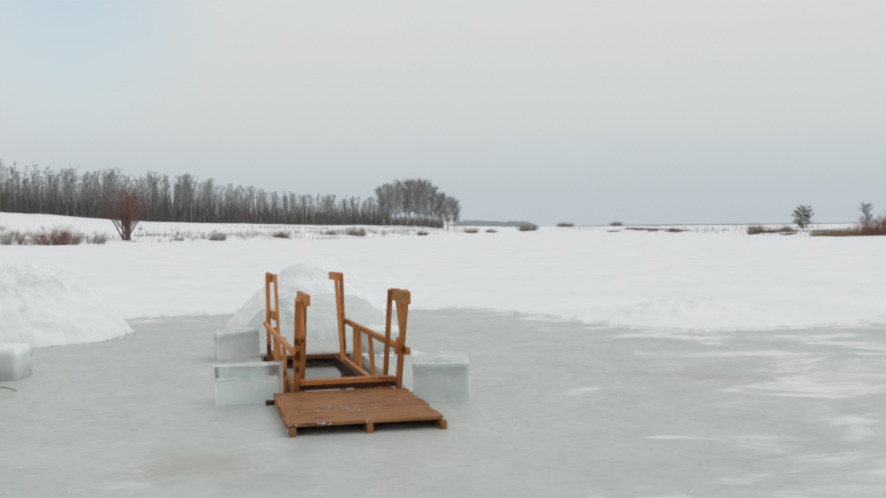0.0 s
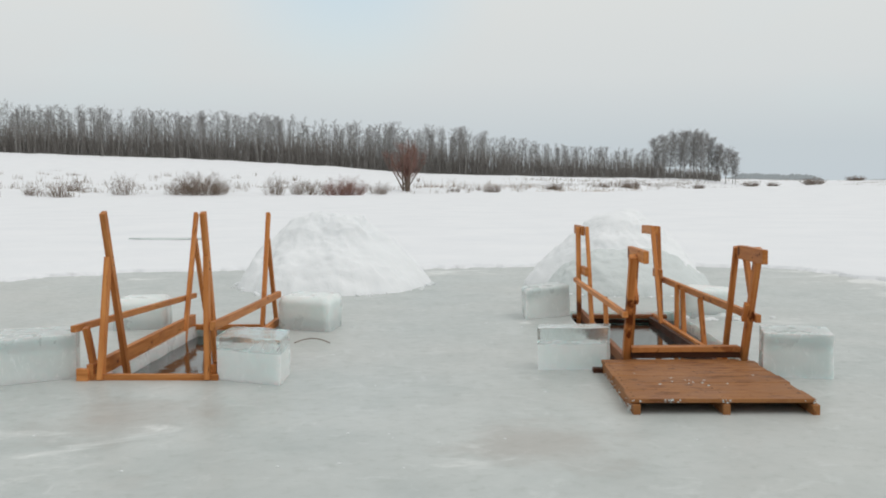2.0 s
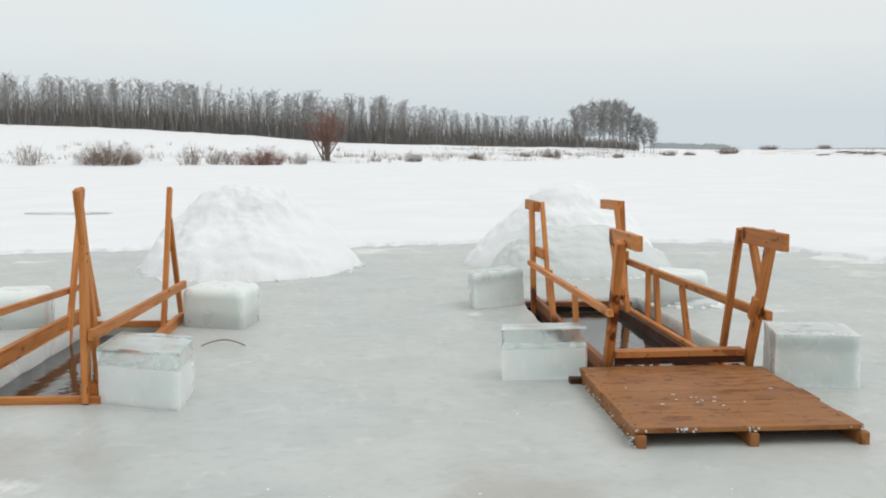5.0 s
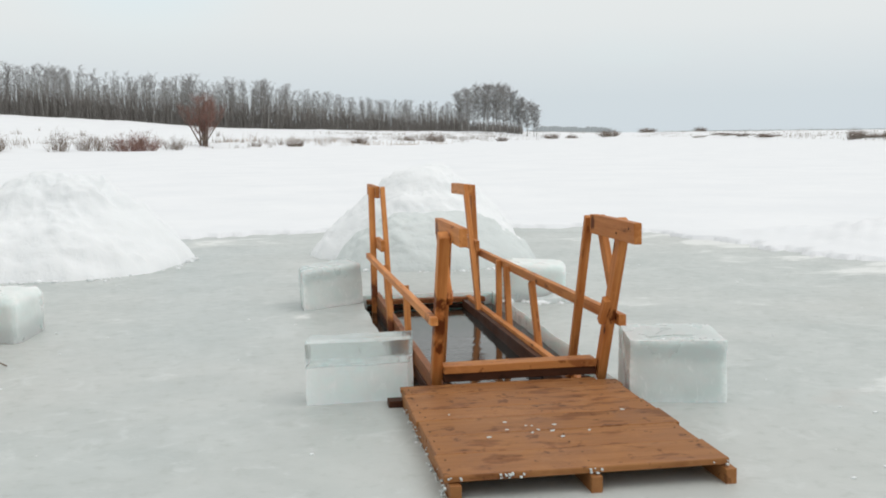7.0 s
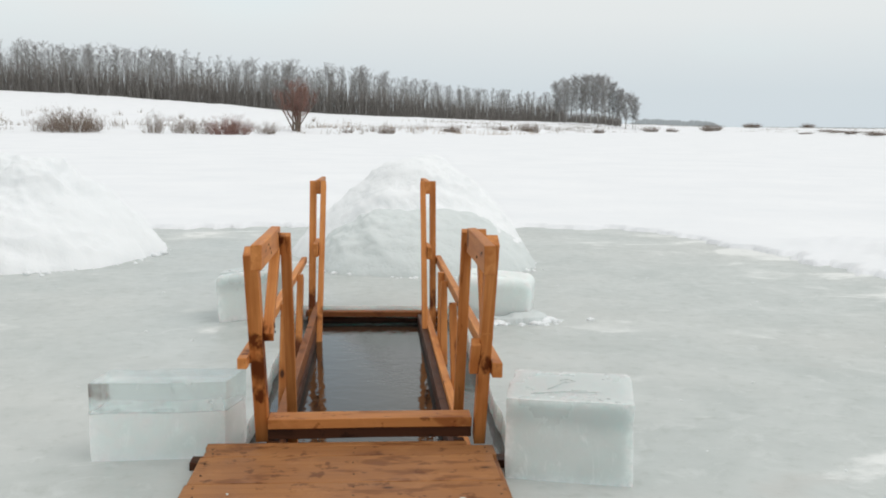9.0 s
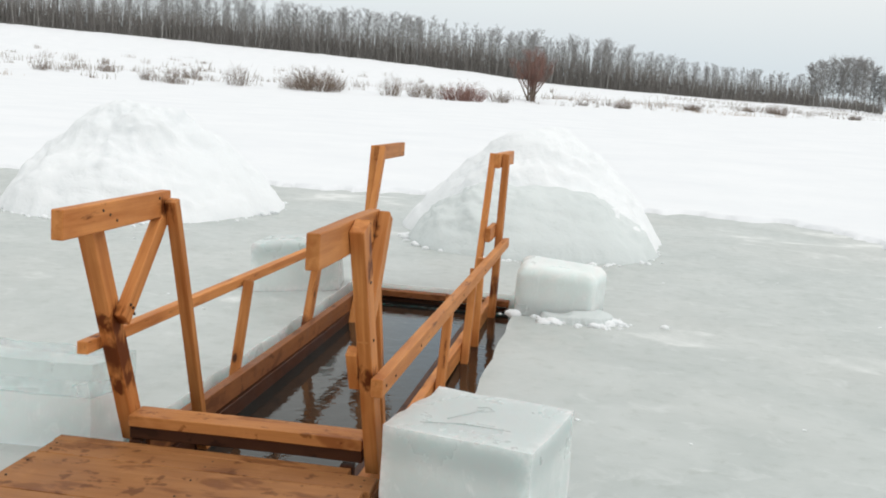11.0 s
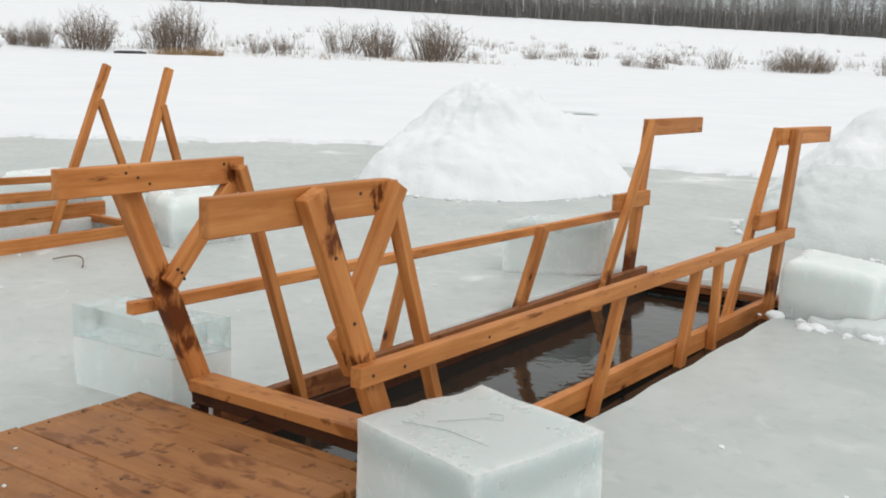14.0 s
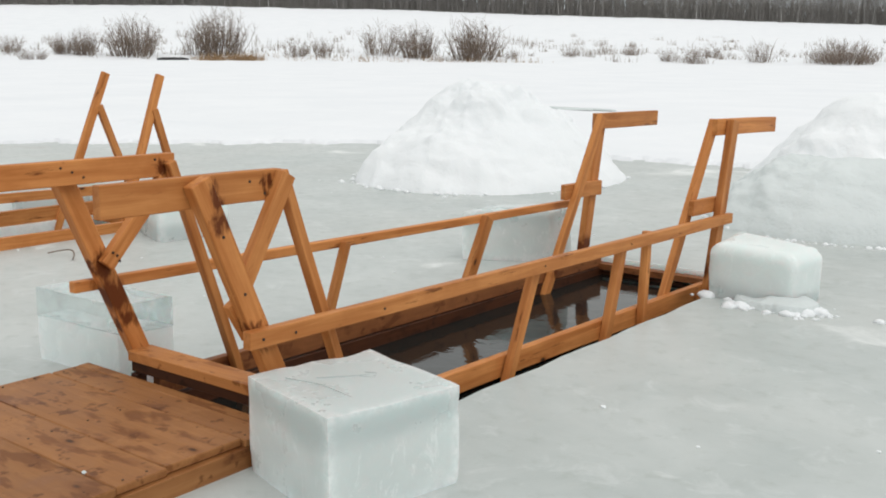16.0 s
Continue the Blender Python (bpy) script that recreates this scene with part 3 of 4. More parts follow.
bath_frame_main()


def platform():
    p = empty("wooden_platform", 0.0, -0.8, 0.0)
    tagged(p, "worn brown plank platform on three stringers lying on the ice", "platform")
    seams = (0.0, -0.06, -0.195, -0.53, -0.742, -1.02, -1.31, -1.61)
    planks = []
    for i, (a, b) in enumerate(zip(seams, seams[1:])):
        gap = 0.007 if i == 3 else 0.001 if i == 0 else 0.0016
        right = 0.53 if i == 0 else 0.632 + 0.012 * math.sin(i * 2.1) + 0.02 * i / 7
        left = -0.628 + 0.008 * math.sin(i * 1.7)
        sag = 0.0025 * math.sin(i * 2.7)
        planks.append(board("plank", p, (left, (a + b) / 2, 0.090 + sag), (right, (a + b) / 2 + 0.004, 0.092 - sag), (a - b) - gap, 0.03, (0, 1, 0), WOOD_DECK, bevel=0.004))
    for x, far in ((-0.595, -0.59), (0.03, 0.03), (0.625, 0.645)):
        board("stringer", p, (x, -0.01, 0.028), (far, -1.64, 0.020), 0.100, 0.05, material=WOOD_DECK)
    bm = bmesh.new()
    bmesh.ops.create_icosphere(bm, subdivisions=1, radius=1.0)
    crumb = mesh_of("ice_crumb", bm, SLUSH, True)
    spots = random.Random(4)
    for k in range(14):
        if k < 9:
            x, y = spots.gauss(-0.12, 0.16), spots.gauss(-0.98, 0.10)
        else:
            x, y = spots.uniform(-0.5, 0.55), spots.uniform(-1.5, -0.15)
        ob = new("ice_crumb", crumb)
        s = spots.uniform(0.004, 0.010)
        under(ob, p, Matrix.Translation((x, y, 0.107)) @ pose(0, 0, 0, 0, 0, spots.uniform(0, 180)) @ Matrix.Diagonal((s * 1.7, s, 0.004, 1)))
        ob["label"] = "frozen grey ice crumb"
    bm = bmesh.new()
    for k in range(90):
        if k < 60:
            x, y, z = -0.623 + spots.uniform(-0.012, 0.004), spots.uniform(-1.64, -0.15), abs(spots.gauss(0, 0.022))
        else:
            x, y, z = spots.choice((-0.59, -0.36, -0.3, 0.03, 0.62)) + spots.gauss(0, 0.025), -1.612 - spots.uniform(0, 0.004), 0.09 + spots.uniform(-0.012, 0.012)
        got = bmesh.ops.create_icosphere(bm, subdivisions=1, radius=spots.uniform(0.003, 0.008))
        for v in got["verts"]:
            v.co = Vector((v.co.x + x, v.co.y * 1.8 + y, v.co.z * spots.uniform(0.7, 1.1) + z))
    under(tagged(new("ice_crust", mesh_of("ice_crust", bm, LUMP, True)), "white crumbs of ice frozen to the edges", kind="stuff"), p, Matrix())
    bm = bmesh.new()
    bmesh.ops.create_cone(bm, cap_ends=True, segments=8, radius1=0.005, radius2=0.004, depth=0.003)
    nail = mesh_of("nail", bm, IRON)
    for plank, a, b in zip(planks, seams, seams[1:]):
        for x in (-0.59, 0.03, 0.60):
            for q in (0.28, 0.72):
                if b == -0.06:
                    continue
                under(new("nail", nail), plank, Matrix.Translation((x + spots.uniform(-0.01, 0.01), a + (b - a) * q, 0.107)))
    return p


platform()


# ---- bath frame of the second hole ----
def bath_frame_second():
    f = empty("bathing_frame", -4.39, 1.3, -0.1)
    tagged(f, "plain pine railing frame with leaning posts round an ice hole", "bathing frame", "bathing frames on the ice")
    # front forks: a long leaning post and a short leg
    side("post", f, -4.755, -4.71, (-0.365, 1.375), (0.19, -0.20), 0.075)
    side("leg", f, -4.759, -4.714, (-0.248, 1.0), (-0.40, 0.0), 0.085, x_far=-4.777)
    side("post", f, -3.955, -3.91, (-0.29, 1.37), (0.14, -0.20), 0.075)
    side("leg", f, -3.951, -3.906, (-0.205, 1.0), (-0.40, 0.0), 0.085, x_far=-3.89)
    # back forks
    side("post", f, -4.875, -4.83, (2.995, 1.27), (2.36, -0.22), 0.07)
    side("leg", f, -4.871, -4.826, (2.905, 0.98), (3.30, -0.10), 0.062, x_far=-4.815)
    side("post", f, -4.045, -4.00, (2.965, 1.27), (2.45, -0.22), 0.07)
    side("leg", f, -4.041, -3.996, (2.885, 0.98), (3.20, -0.08), 0.062, x_far=-3.98)
    # rails, sills, short uprights
    board("rail", f, (-4.975, -0.44, 0.425), (-4.90, 3.05, 0.325), 0.055, 0.045)
    board("rail", f, (-3.84, -0.42, 0.445), (-3.90, 2.92, 0.35), 0.07, 0.045)
    board("upright", f, (-4.90, -0.36, 0.43), (-4.86, -0.28, 0.02), 0.07, 0.045, (0, 1, 0))
    board("upright", f, (-3.83, -0.30, 0.17), (-3.83, -0.20, 0.0), 0.09, 0.05, (0, 1, 0))
    board("sill", f, (-4.855, -0.42, 0.06), (-4.895, 2.95, 0.045), 0.145, 0.055)
    board("sill", f, (-3.855, -0.36, 0.05), (-3.935, 2.98, 0.005), 0.135, 0.05)
    board("front_beam", f, (-4.93, -0.385, 0.02), (-3.80, -0.385, 0.012), 0.065, 0.055)
    board("back_beam", f, (-4.93, 2.80, -0.01), (-3.93, 2.80, -0.01), 0.06, 0.05)
    board("corner_block", f, (-4.955, -0.43, 0.05), (-4.86, -0.43, 0.05), 0.10, 0.05)
    screws(f, [(-4.7085, -0.22, 1.0), (-4.7085, -0.20, 0.93), (-3.904, -0.215, 0.95), (-3.902, -0.225, 0.9)], (1, 0, 0))
    return f


bath_frame_second()


# ---- sawn ice blocks ----
def thaw(x, y, h, melt):
    """Rounds the upper edges and the corners of a unit block, more with more melt."""
    def ease(a, b, k):
        da, db = (a - 1 + k) / k, (b - 1 + k) / k
        if da <= 0 or db <= 0:
            return a, b
        f = max(da, db) / math.hypot(da, db)
        return 1 - k + k * da * f, 1 - k + k * db * f

    if melt <= 0:
        return x, y, h
    a, b = ease(abs(x) * 2, abs(y) * 2, 0.35 * melt)
    x, y = math.copysign(a / 2, x), math.copysign(b / 2, y)
    top = max(abs(x), abs(y)) * 2
    if top > 0 and h > 0.4:
        c, d = ease(top, (h - 0.4) / 0.6, 0.65 * melt)
        x, y, h = x * c / top, y * c / top, 0.4 + 0.6 * d
    return x, y, h


def ice_layer(corners, height, lo, hi, material, seed, melt, sunk, inset):
    """One layer of a sawn block, from lo to hi of its height: chipped edges and uneven faces."""
    r = random.Random(seed)
    cx, cy = sum(c[0] for c in corners) / 4, sum(c[1] for c in corners) / 4
    bm = bmesh.new()
    bmesh.ops.create_cube(bm, size=1.0)
    bmesh.ops.subdivide_edges(bm, edges=list(bm.edges), cuts=13, use_grid_fill=True)
    off = Vector((r.uniform(0, 50), r.uniform(0, 50), r.uniform(0, 50)))
    for v in bm.verts:
        h = lo + (hi - lo) * (v.co.z + 0.5)
        sx, sy, h = thaw(v.co.x, v.co.y, h, melt)
        u, w = sx + 0.5, sy + 0.5
        sides = sum(abs(abs(c) - 0.5) < 1e-4 for c in (v.co.x, v.co.y))
        e = sides + (1 if h < 1e-4 or h > 0.9999 else 0)
        x = (1 - u) * (1 - w) * corners[0][0] + u * (1 - w) * corners[1][0] + u * w * corners[2][0] + (1 - u) * w * corners[3][0] - cx
        y = (1 - u) * (1 - w) * corners[0][1] + u * (1 - w) * corners[1][1] + u * w * corners[2][1] + (1 - u) * w * corners[3][1] - cy
        p = Vector((x, y, h * height))
        if 1e-4 < lo and abs(v.co.z + 0.5) < 1e-4 or hi < 0.9999 and abs(v.co.z - 0.5) < 1e-4:
            p.z += 0.006 * noise.noise(Vector((x, y, 0)) * 5 + off)
        nz = noise.noise_vector(p * 4 + off) * 0.006 + noise.noise_vector(p * 14 + off) * 0.0018
        chip = max(0.0, noise.noise(p * 7 + off * 2)) * (0.035 if e == 3 else 0.016 if e == 2 else 0.0) * (1 - 0.8 * melt)
        if e < 2 and h < 0.98:
            chip += max(0.0, noise.noise(p * 11 + off * 3)) * 0.014 * (1.1 - h)
        inward = Vector((-x, -y, height / 2 - p.z)).normalized()
        v.co = p + nz + inward * chip - Vector((x, y, 0)).normalized() * inset
        if h < 1e-4:
            v.co.z = -sunk
    me = mesh_of("layer", bm, material, True)
    me.set_sharp_from_angle(angle=radians(34))
    return me


def ice_block(corners, height, split, label, foot=False, tilt=(0, 0), lift=0.0, seed=1, melt=0.0, sunk=0.012):
    """A sawn block of white and clear ice, the clear below if foot: two grown-together layers, or one gradual body if split is None."""
    cx, cy = sum(c[0] for c in corners) / 4, sum(c[1] for c in corners) / 4
    if split is None:
        block = new("ice_block", ice_layer(corners, height, 0.0, 1.0, MILKY_FOOT if foot else MILKY_TOP, seed, melt, sunk, 0.0))
    else:
        block = new("ice_block")
        block.empty_display_size = 0.1
        grown = 0.006 / height
        spans = (("clear_layer", 0.0, split + grown, CLEAR, 0.0), ("cloudy_layer", split, 1.0, CLOUDY, 0.002)) if foot else (
            ("cloudy_layer", 0.0, split, CLOUDY, 0.002), ("clear_layer", split - grown, 1.0, CLEAR, 0.0))
        for name, lo, hi, material, inset in spans:
            ob = new(name, ice_layer(corners, height, lo, hi, material, seed, melt, sunk, inset))
            ob.parent = block
            tagged(ob, "glassy clear ice layer" if name == "clear_layer" else "white cloudy ice layer")
    block.matrix_world = pose(cx, cy, lift, tilt[0], tilt[1], 0)
    tagged(block, label, "ice block", "sawn ice blocks beside the baths")
    return block


ice_block([(-1.165, 0.07), (-0.56, 0.11), (-0.50, 0.37), (-1.13, 0.34)], 0.36, 0.63, "sawn ice block, glassy above and white below, beside the platform", seed=3)
big_block = ice_block([(0.68, -0.20), (1.215, -0.335), (1.325, 0.205), (0.79, 0.325)], 0.36, None, "large translucent sawn ice block at the corner of the bath frame", seed=5)
ice_block([(0.785, 3.44), (1.33, 3.45), (1.40, 3.74), (0.78, 3.84)], 0.36, None, "tilted grey sawn ice block with a glassy foot", foot=True, tilt=(5, 3), lift=0.0, seed=8, melt=0.55, sunk=0.06)
ice_block([(-1.08, 3.36), (-0.52, 3.70), (-0.60, 4.12), (-1.10, 3.82)], 0.35, None, "slightly tilted pale sawn ice block by the far posts", False, (0, -3), 0.02, 9, 0.3, 0.03)
ice_block([(-3.815, -0.40), (-3.245, -0.64), (-3.265, -0.05), (-3.81, 0.22)], 0.365, 0.70, "sawn ice block with a clear upper layer beside the second bath", seed=12)
ice_block([(-3.86, 2.56), (-3.25, 2.32), (-3.18, 3.00), (-3.80, 3.16)], 0.37, None, "rounded white sawn ice block behind the second bath", True, seed=15, melt=0.6)
ice_block([(-5.56, -0.72), (-5.00, -0.32), (-5.16, 0.20), (-5.72, -0.02)], 0.37, None, "cloudy sawn ice block beside the second bath's corner post", seed=18)
ice_block([(-5.66, 2.42), (-5.10, 2.60), (-5.20, 3.20), (-5.74, 3.05)], 0.34, None, "cloudy sawn ice block behind the second bath frame", True, seed=21, melt=0.7)


def scratch(block, pts, z):
    """A shallow dark saw mark on a block's top."""
    for (ax, ay), (bx, by) in zip(pts, pts[1:]):
        bm = bmesh.new()
        bmesh.ops.create_cube(bm, size=1.0)
        d = Vector((bx - ax, by - ay, 0))
        bmesh.ops.scale(bm, vec=(d.length, 0.0028, 0.003), verts=bm.verts)
        ob = new("saw_mark", mesh_of("saw_mark", bm, SLUSH_DARK))
        under(ob, block, Matrix.Translation(((ax + bx) / 2, (ay + by) / 2, z)) @ pose(0, 0, 0, 0, 0, math.degrees(math.atan2(d.y, d.x))))


SLUSH_DARK = Mat("saw_mark_grey").set(Base_Color=(0.50, 0.54, 0.535), Roughness=0.5).m
scratch(big_block, [(0.885, -0.06), (0.97, 0.045), (1.0, 0.09)], 0.3605)
scratch(big_block, [(0.80, -0.13), (0.95, -0.10), (1.12, -0.13)], 0.3605)
scratch(big_block, [(0.985, 0.055), (1.04, 0.075), (1.01, 0.12), (0.97, 0.10)], 0.3605)


def ice_chips():
    """Small chips left over from the sawing, scattered on the ice."""
    r = random.Random(52)
    bm = bmesh.new()
    for _ in range(110):
        x, y = r.uniform(-5.5, 4.5), r.uniform(-4.5, 6.5)
        if any(h[0] - 0.1 < x < h[1] + 0.1 and h[2] - 1.7 < y < h[3] + 0.1 for h in (HOLE_A, HOLE_B)):
            continue
        s = r.uniform(0.004, 0.013)
        got = bmesh.ops.create_icosphere(bm, subdivisions=1, radius=s)
        for v in got["verts"]:
            v.co = Vector((v.co.x * r.uniform(0.8, 1.7) + x, v.co.y + y, v.co.z * 0.5 + s * 0.25))
    tagged(new("ice_chips", mesh_of("ice_chips", bm, HEAP)), "tiny chips of sawn ice scattered on the lake ice", "ice chips", kind="stuff")


ice_chips()


def rubble():
    """Broken ice and lumps of snow at the foot of the far block."""
    r = random.Random(31)
    bm = bmesh.new()
    for _ in range(120):
        t = r.random()
        x, y = r.gauss(1.27, 0.17), r.gauss(3.34, 0.08) + 0.28 * t * t
        s = r.choice((0.008, 0.012, 0.016, 0.022, 0.034)) * r.uniform(0.7, 1.3)
        got = bmesh.ops.create_icosphere(bm, subdivisions=2 if s > 0.04 else 1, radius=s)
        off = Vector((r.uniform(0, 90), 0, 0))
        for v in got["verts"]:
            v.co *= 1 + 0.5 * noise.noise(v.co / s * 0.9 + off)
            v.co = Vector((v.co.x * 1.3 + x, v.co.y + y, v.co.z * 0.7 + s * 0.15))
    tagged(new("ice_rubble", mesh_of("ice_rubble", bm, HEAP, True)), "crumbs of broken ice and snow heaped by the block", "ice rubble", kind="stuff")


rubble()


# ---- snow heaps ----
def snow_heap(cx, cy, rx, ry, peak, px, py, material, label, seed, power=1.25, lumps=0.09, name="snow_mound", rough=1.0):
    """A shovelled heap: a lumpy cone with its peak set off from the middle and a ragged foot."""
    rings, around = 70, 190
    verts, faces = [], []
    off = Vector((seed * 7.3, seed * 3.1, 0))
    for i in range(rings + 1):
        s = i / rings
        for j in range(around):
            a = 2 * math.pi * j / around
            ring = Vector((math.cos(a), math.sin(a), 0))
            up = Vector((0, 0, seed))
            rag = 1 + 0.09 * noise.noise(ring * 1.6 + up) + (0.035 * noise.noise(ring * 6 + up) + 0.024 * noise.noise(ring * 15 + up) + 0.014 * noise.noise(ring * 38 + up)) * s ** 9
            k = 1 - s
            x = cx + px * k + rx * rag * s * math.cos(a)
            y = cy + py * k + ry * rag * s * math.sin(a)
            body = peak * (1 - s ** power) + 0.035 * min(1.0, (1 - s) * 14)
            q = Vector((x, y, 0))
            at = Vector((x, y, body * 1.2))
            patchy = min(1.0, max(0.2, 0.6 + 0.9 * noise.noise(at * 1.1 + off * 2)))
            dents = noise.fractal(at * 2.6 + off, 0.8, 2.1, 3) * 0.075 + noise.fractal(at * 8.0 + off, 0.7, 2.1, 3) * 0.026
            n = noise.fractal(q * 1.1 + off, 0.9, 2.1, 3) * lumps * (1 - s ** 4) + dents * patchy * rough * (1 - s ** 14)
            push = n * 0.55 * min(1.0, 3 * s)
            verts.append((x + push * math.cos(a), y + push * math.sin(a), body + n * 0.85 - (0.03 if i == rings else 0)))
    for i in range(rings):
        for j in range(around):
            a, b = i * around + j, i * around + (j + 1) % around
            faces.append((a, a + around, b + around, b))
    ob = new(name, raw_mesh(name, verts, faces, material, True))
    tagged(ob, label, "snow heap", "shovelled snow heaps" if peak > 0.2 else "")
    return ob


snow_heap(-3.87, 7.60, 1.50, 1.74, 1.06, -0.22, 0.0, HEAP, "lumpy cone of shovelled white snow on the ice", 2, 2.05, 0.16)
snow_heap(0.58, 7.62, 1.43, 1.35, 1.15, 0.05, -0.1, HEAP, "tall shovelled heap of white snow behind the bath", 6, 1.7, 0.07)
slush = snow_heap(0.60, 6.72, 1.22, 0.98, 0.59, 0.0, 0.05, LUMP, "grey lump of refrozen slush at the foot of the heap", 9, 2.7, 0.07)


def snow_crumbs():
    """Loose crumbs of snow that rolled off the heaps."""
    r = random.Random(61)
    bm = bmesh.new()
    for cx, cy, rx, ry, count in ((-3.87, 7.60, 1.50, 1.74, 170), (0.60, 6.80, 1.26, 1.10, 110)):
        for _ in range(count):
            a, k = r.uniform(0, 6.283), 0.97 + abs(r.gauss(0, 0.055))
            size = r.choice((0.010, 0.012, 0.016, 0.022, 0.035)) * r.uniform(0.6, 1.2)
            got = bmesh.ops.create_icosphere(bm, subdivisions=1, radius=size)
            off = Vector((r.uniform(0, 90), 0, 0))
            for v in got["verts"]:
                v.co *= 1 + 0.6 * noise.noise(v.co / size + off)
                v.co = Vector((v.co.x * 1.3 + cx + rx * k * math.cos(a), v.co.y + cy + ry * k * math.sin(a), v.co.z * 0.75 + size * 0.25))
    tagged(new("snow_crumbs", mesh_of("snow_crumbs", bm, HEAP, True)), "loose crumbs of white snow round the heaps", "snow crumbs", kind="stuff")


snow_crumbs()


def slush_shards():
    """Frozen clods that stick out of the slush."""
    r = random.Random(44)
    for x, y, z, size in ((1.40, 6.70, 0.36, 0.085), (1.58, 6.75, 0.16, 0.13)):
        bm = bmesh.new()
        bmesh.ops.create_icosphere(bm, subdivisions=3, radius=size)
        off = Vector((r.uniform(0, 90), 0, 0))
        for v in bm.verts:
            v.co *= 1 + 0.55 * noise.noise(v.co / size * 1.1 + off) + 0.12 * noise.noise(v.co / size * 4 + off)
        under(new("frozen_clod", mesh_of("frozen_clod", bm, HEAP, True)), slush, Matrix.Translation((x, y, z)))


slush_shards()

snow_heap(1.23, 3.47, 0.26, 0.17, 0.05, 0.03, 0.06, LUMP, "low crumbled drift of snow at the block's foot", 13, 1.6, 0.05, "snow_drift", 0.6)


# ---- small things on the ice ----
def twig():
    cu = bpy.data.curves.new("twig", "CURVE")
    cu.dimensions, cu.bevel_depth, cu.bevel_resolution = "3D", 0.0055, 1
    sp = cu.splines.new("NURBS")
    pts = [(-3.50, 1.52, 0.01), (-3.42, 1.60, 0.035), (-3.32, 1.62, 0.05), (-3.22, 1.57, 0.035), (-3.14, 1.50, 0.012)]
    sp.points.add(len(pts) - 1)
    for p, c in zip(sp.points, pts):
        p.co = (*c, 1)
    sp.use_endpoint_u = True
    ob = new("twig", cu)
    me = bpy.data.meshes.new_from_object(ob.evaluated_get(bpy.context.evaluated_depsgraph_get()))
    bpy.data.objects.remove(ob)
    me.materials.clear()
    me.materials.append(WILLOW)
    tagged(new("twig", me), "bent dark twig lying on the ice", "twig")


twig()


def far_patch():
    """A bare window in the snow where the ice shows."""
    bm = bmesh.new()
    bmesh.ops.create_circle(bm, cap_ends=True, segments=28, radius=1.0)
    for v in bm.verts:
        a = math.atan2(v.co.y, v.co.x)
        k = 1 + 0.25 * math.sin(3 * a) + 0.12 * math.sin(7 * a + 1)
        v.co = Vector((v.co.x * 0.95 * k, v.co.y * 0.32 * k, 0))
    ext = bmesh.ops.extrude_face_region(bm, geom=list(bm.faces))
    for g in ext["geom"]:
        if isinstance(g, bmesh.types.BMVert):
            g.co.z += 0.03
            g.co.x *= 0.96
            g.co.y *= 0.9
    ob = new("ice_patch", mesh_of("ice_patch", bm, SLUSH))
    ob.location = (-10.1, 19.8, 0.065)
    tagged(ob, "small grey bare ice patch in the snow", "ice", kind="structure")


far_patch()


# ---- bare trees and bushes ----
class Sticks:
    """Collects tapering three-sided stems and hands them out as arrays."""

    def __init__(self):
        self.v, self.f, self.n = [], [], 0

    def add(self, pts, radii):
        base = self.n
        for k, (p, r) in enumerate(zip(pts, radii)):
            d = (pts[min(k + 1, len(pts) - 1)] - pts[max(k - 1, 0)]).normalized()
            u = d.orthogonal().normalized()
            w = d.cross(u)
            if k == len(pts) - 1 and r <= 0:
                self.v.append(tuple(p))
                self.n += 1
                last = base + (k - 1) * 3
                self.f += [(last, last + 1, self.n - 1), (last + 1, last + 2, self.n - 1), (last + 2, last, self.n - 1)]
                return
            for a in (0, 2.0944, 4.18879):
                q = p + u * (r * math.cos(a)) + w * (r * math.sin(a))
                self.v.append((q.x, q.y, q.z))
            self.n += 3
            if k:
                b, c = base + (k - 1) * 3, base + k * 3
                for i in range(3):
                    j = (i + 1) % 3
                    self.f += [(b + i, b + j, c + j), (b + i, c + j, c + i)]

    def arrays(self):
        return np.array(self.v), np.array(self.f)


def grow(r, start, way, length, segs, bend, lift):
    """A wandering line of points."""
    pts, d = [start.copy()], way.normalized()
    for _ in range(segs):
        d = (d + Vector((r.uniform(-bend, bend), r.uniform(-bend, bend), lift + r.uniform(-bend, bend) * 0.5))).normalized()
        pts.append(pts[-1] + d * (length / segs))
    return pts


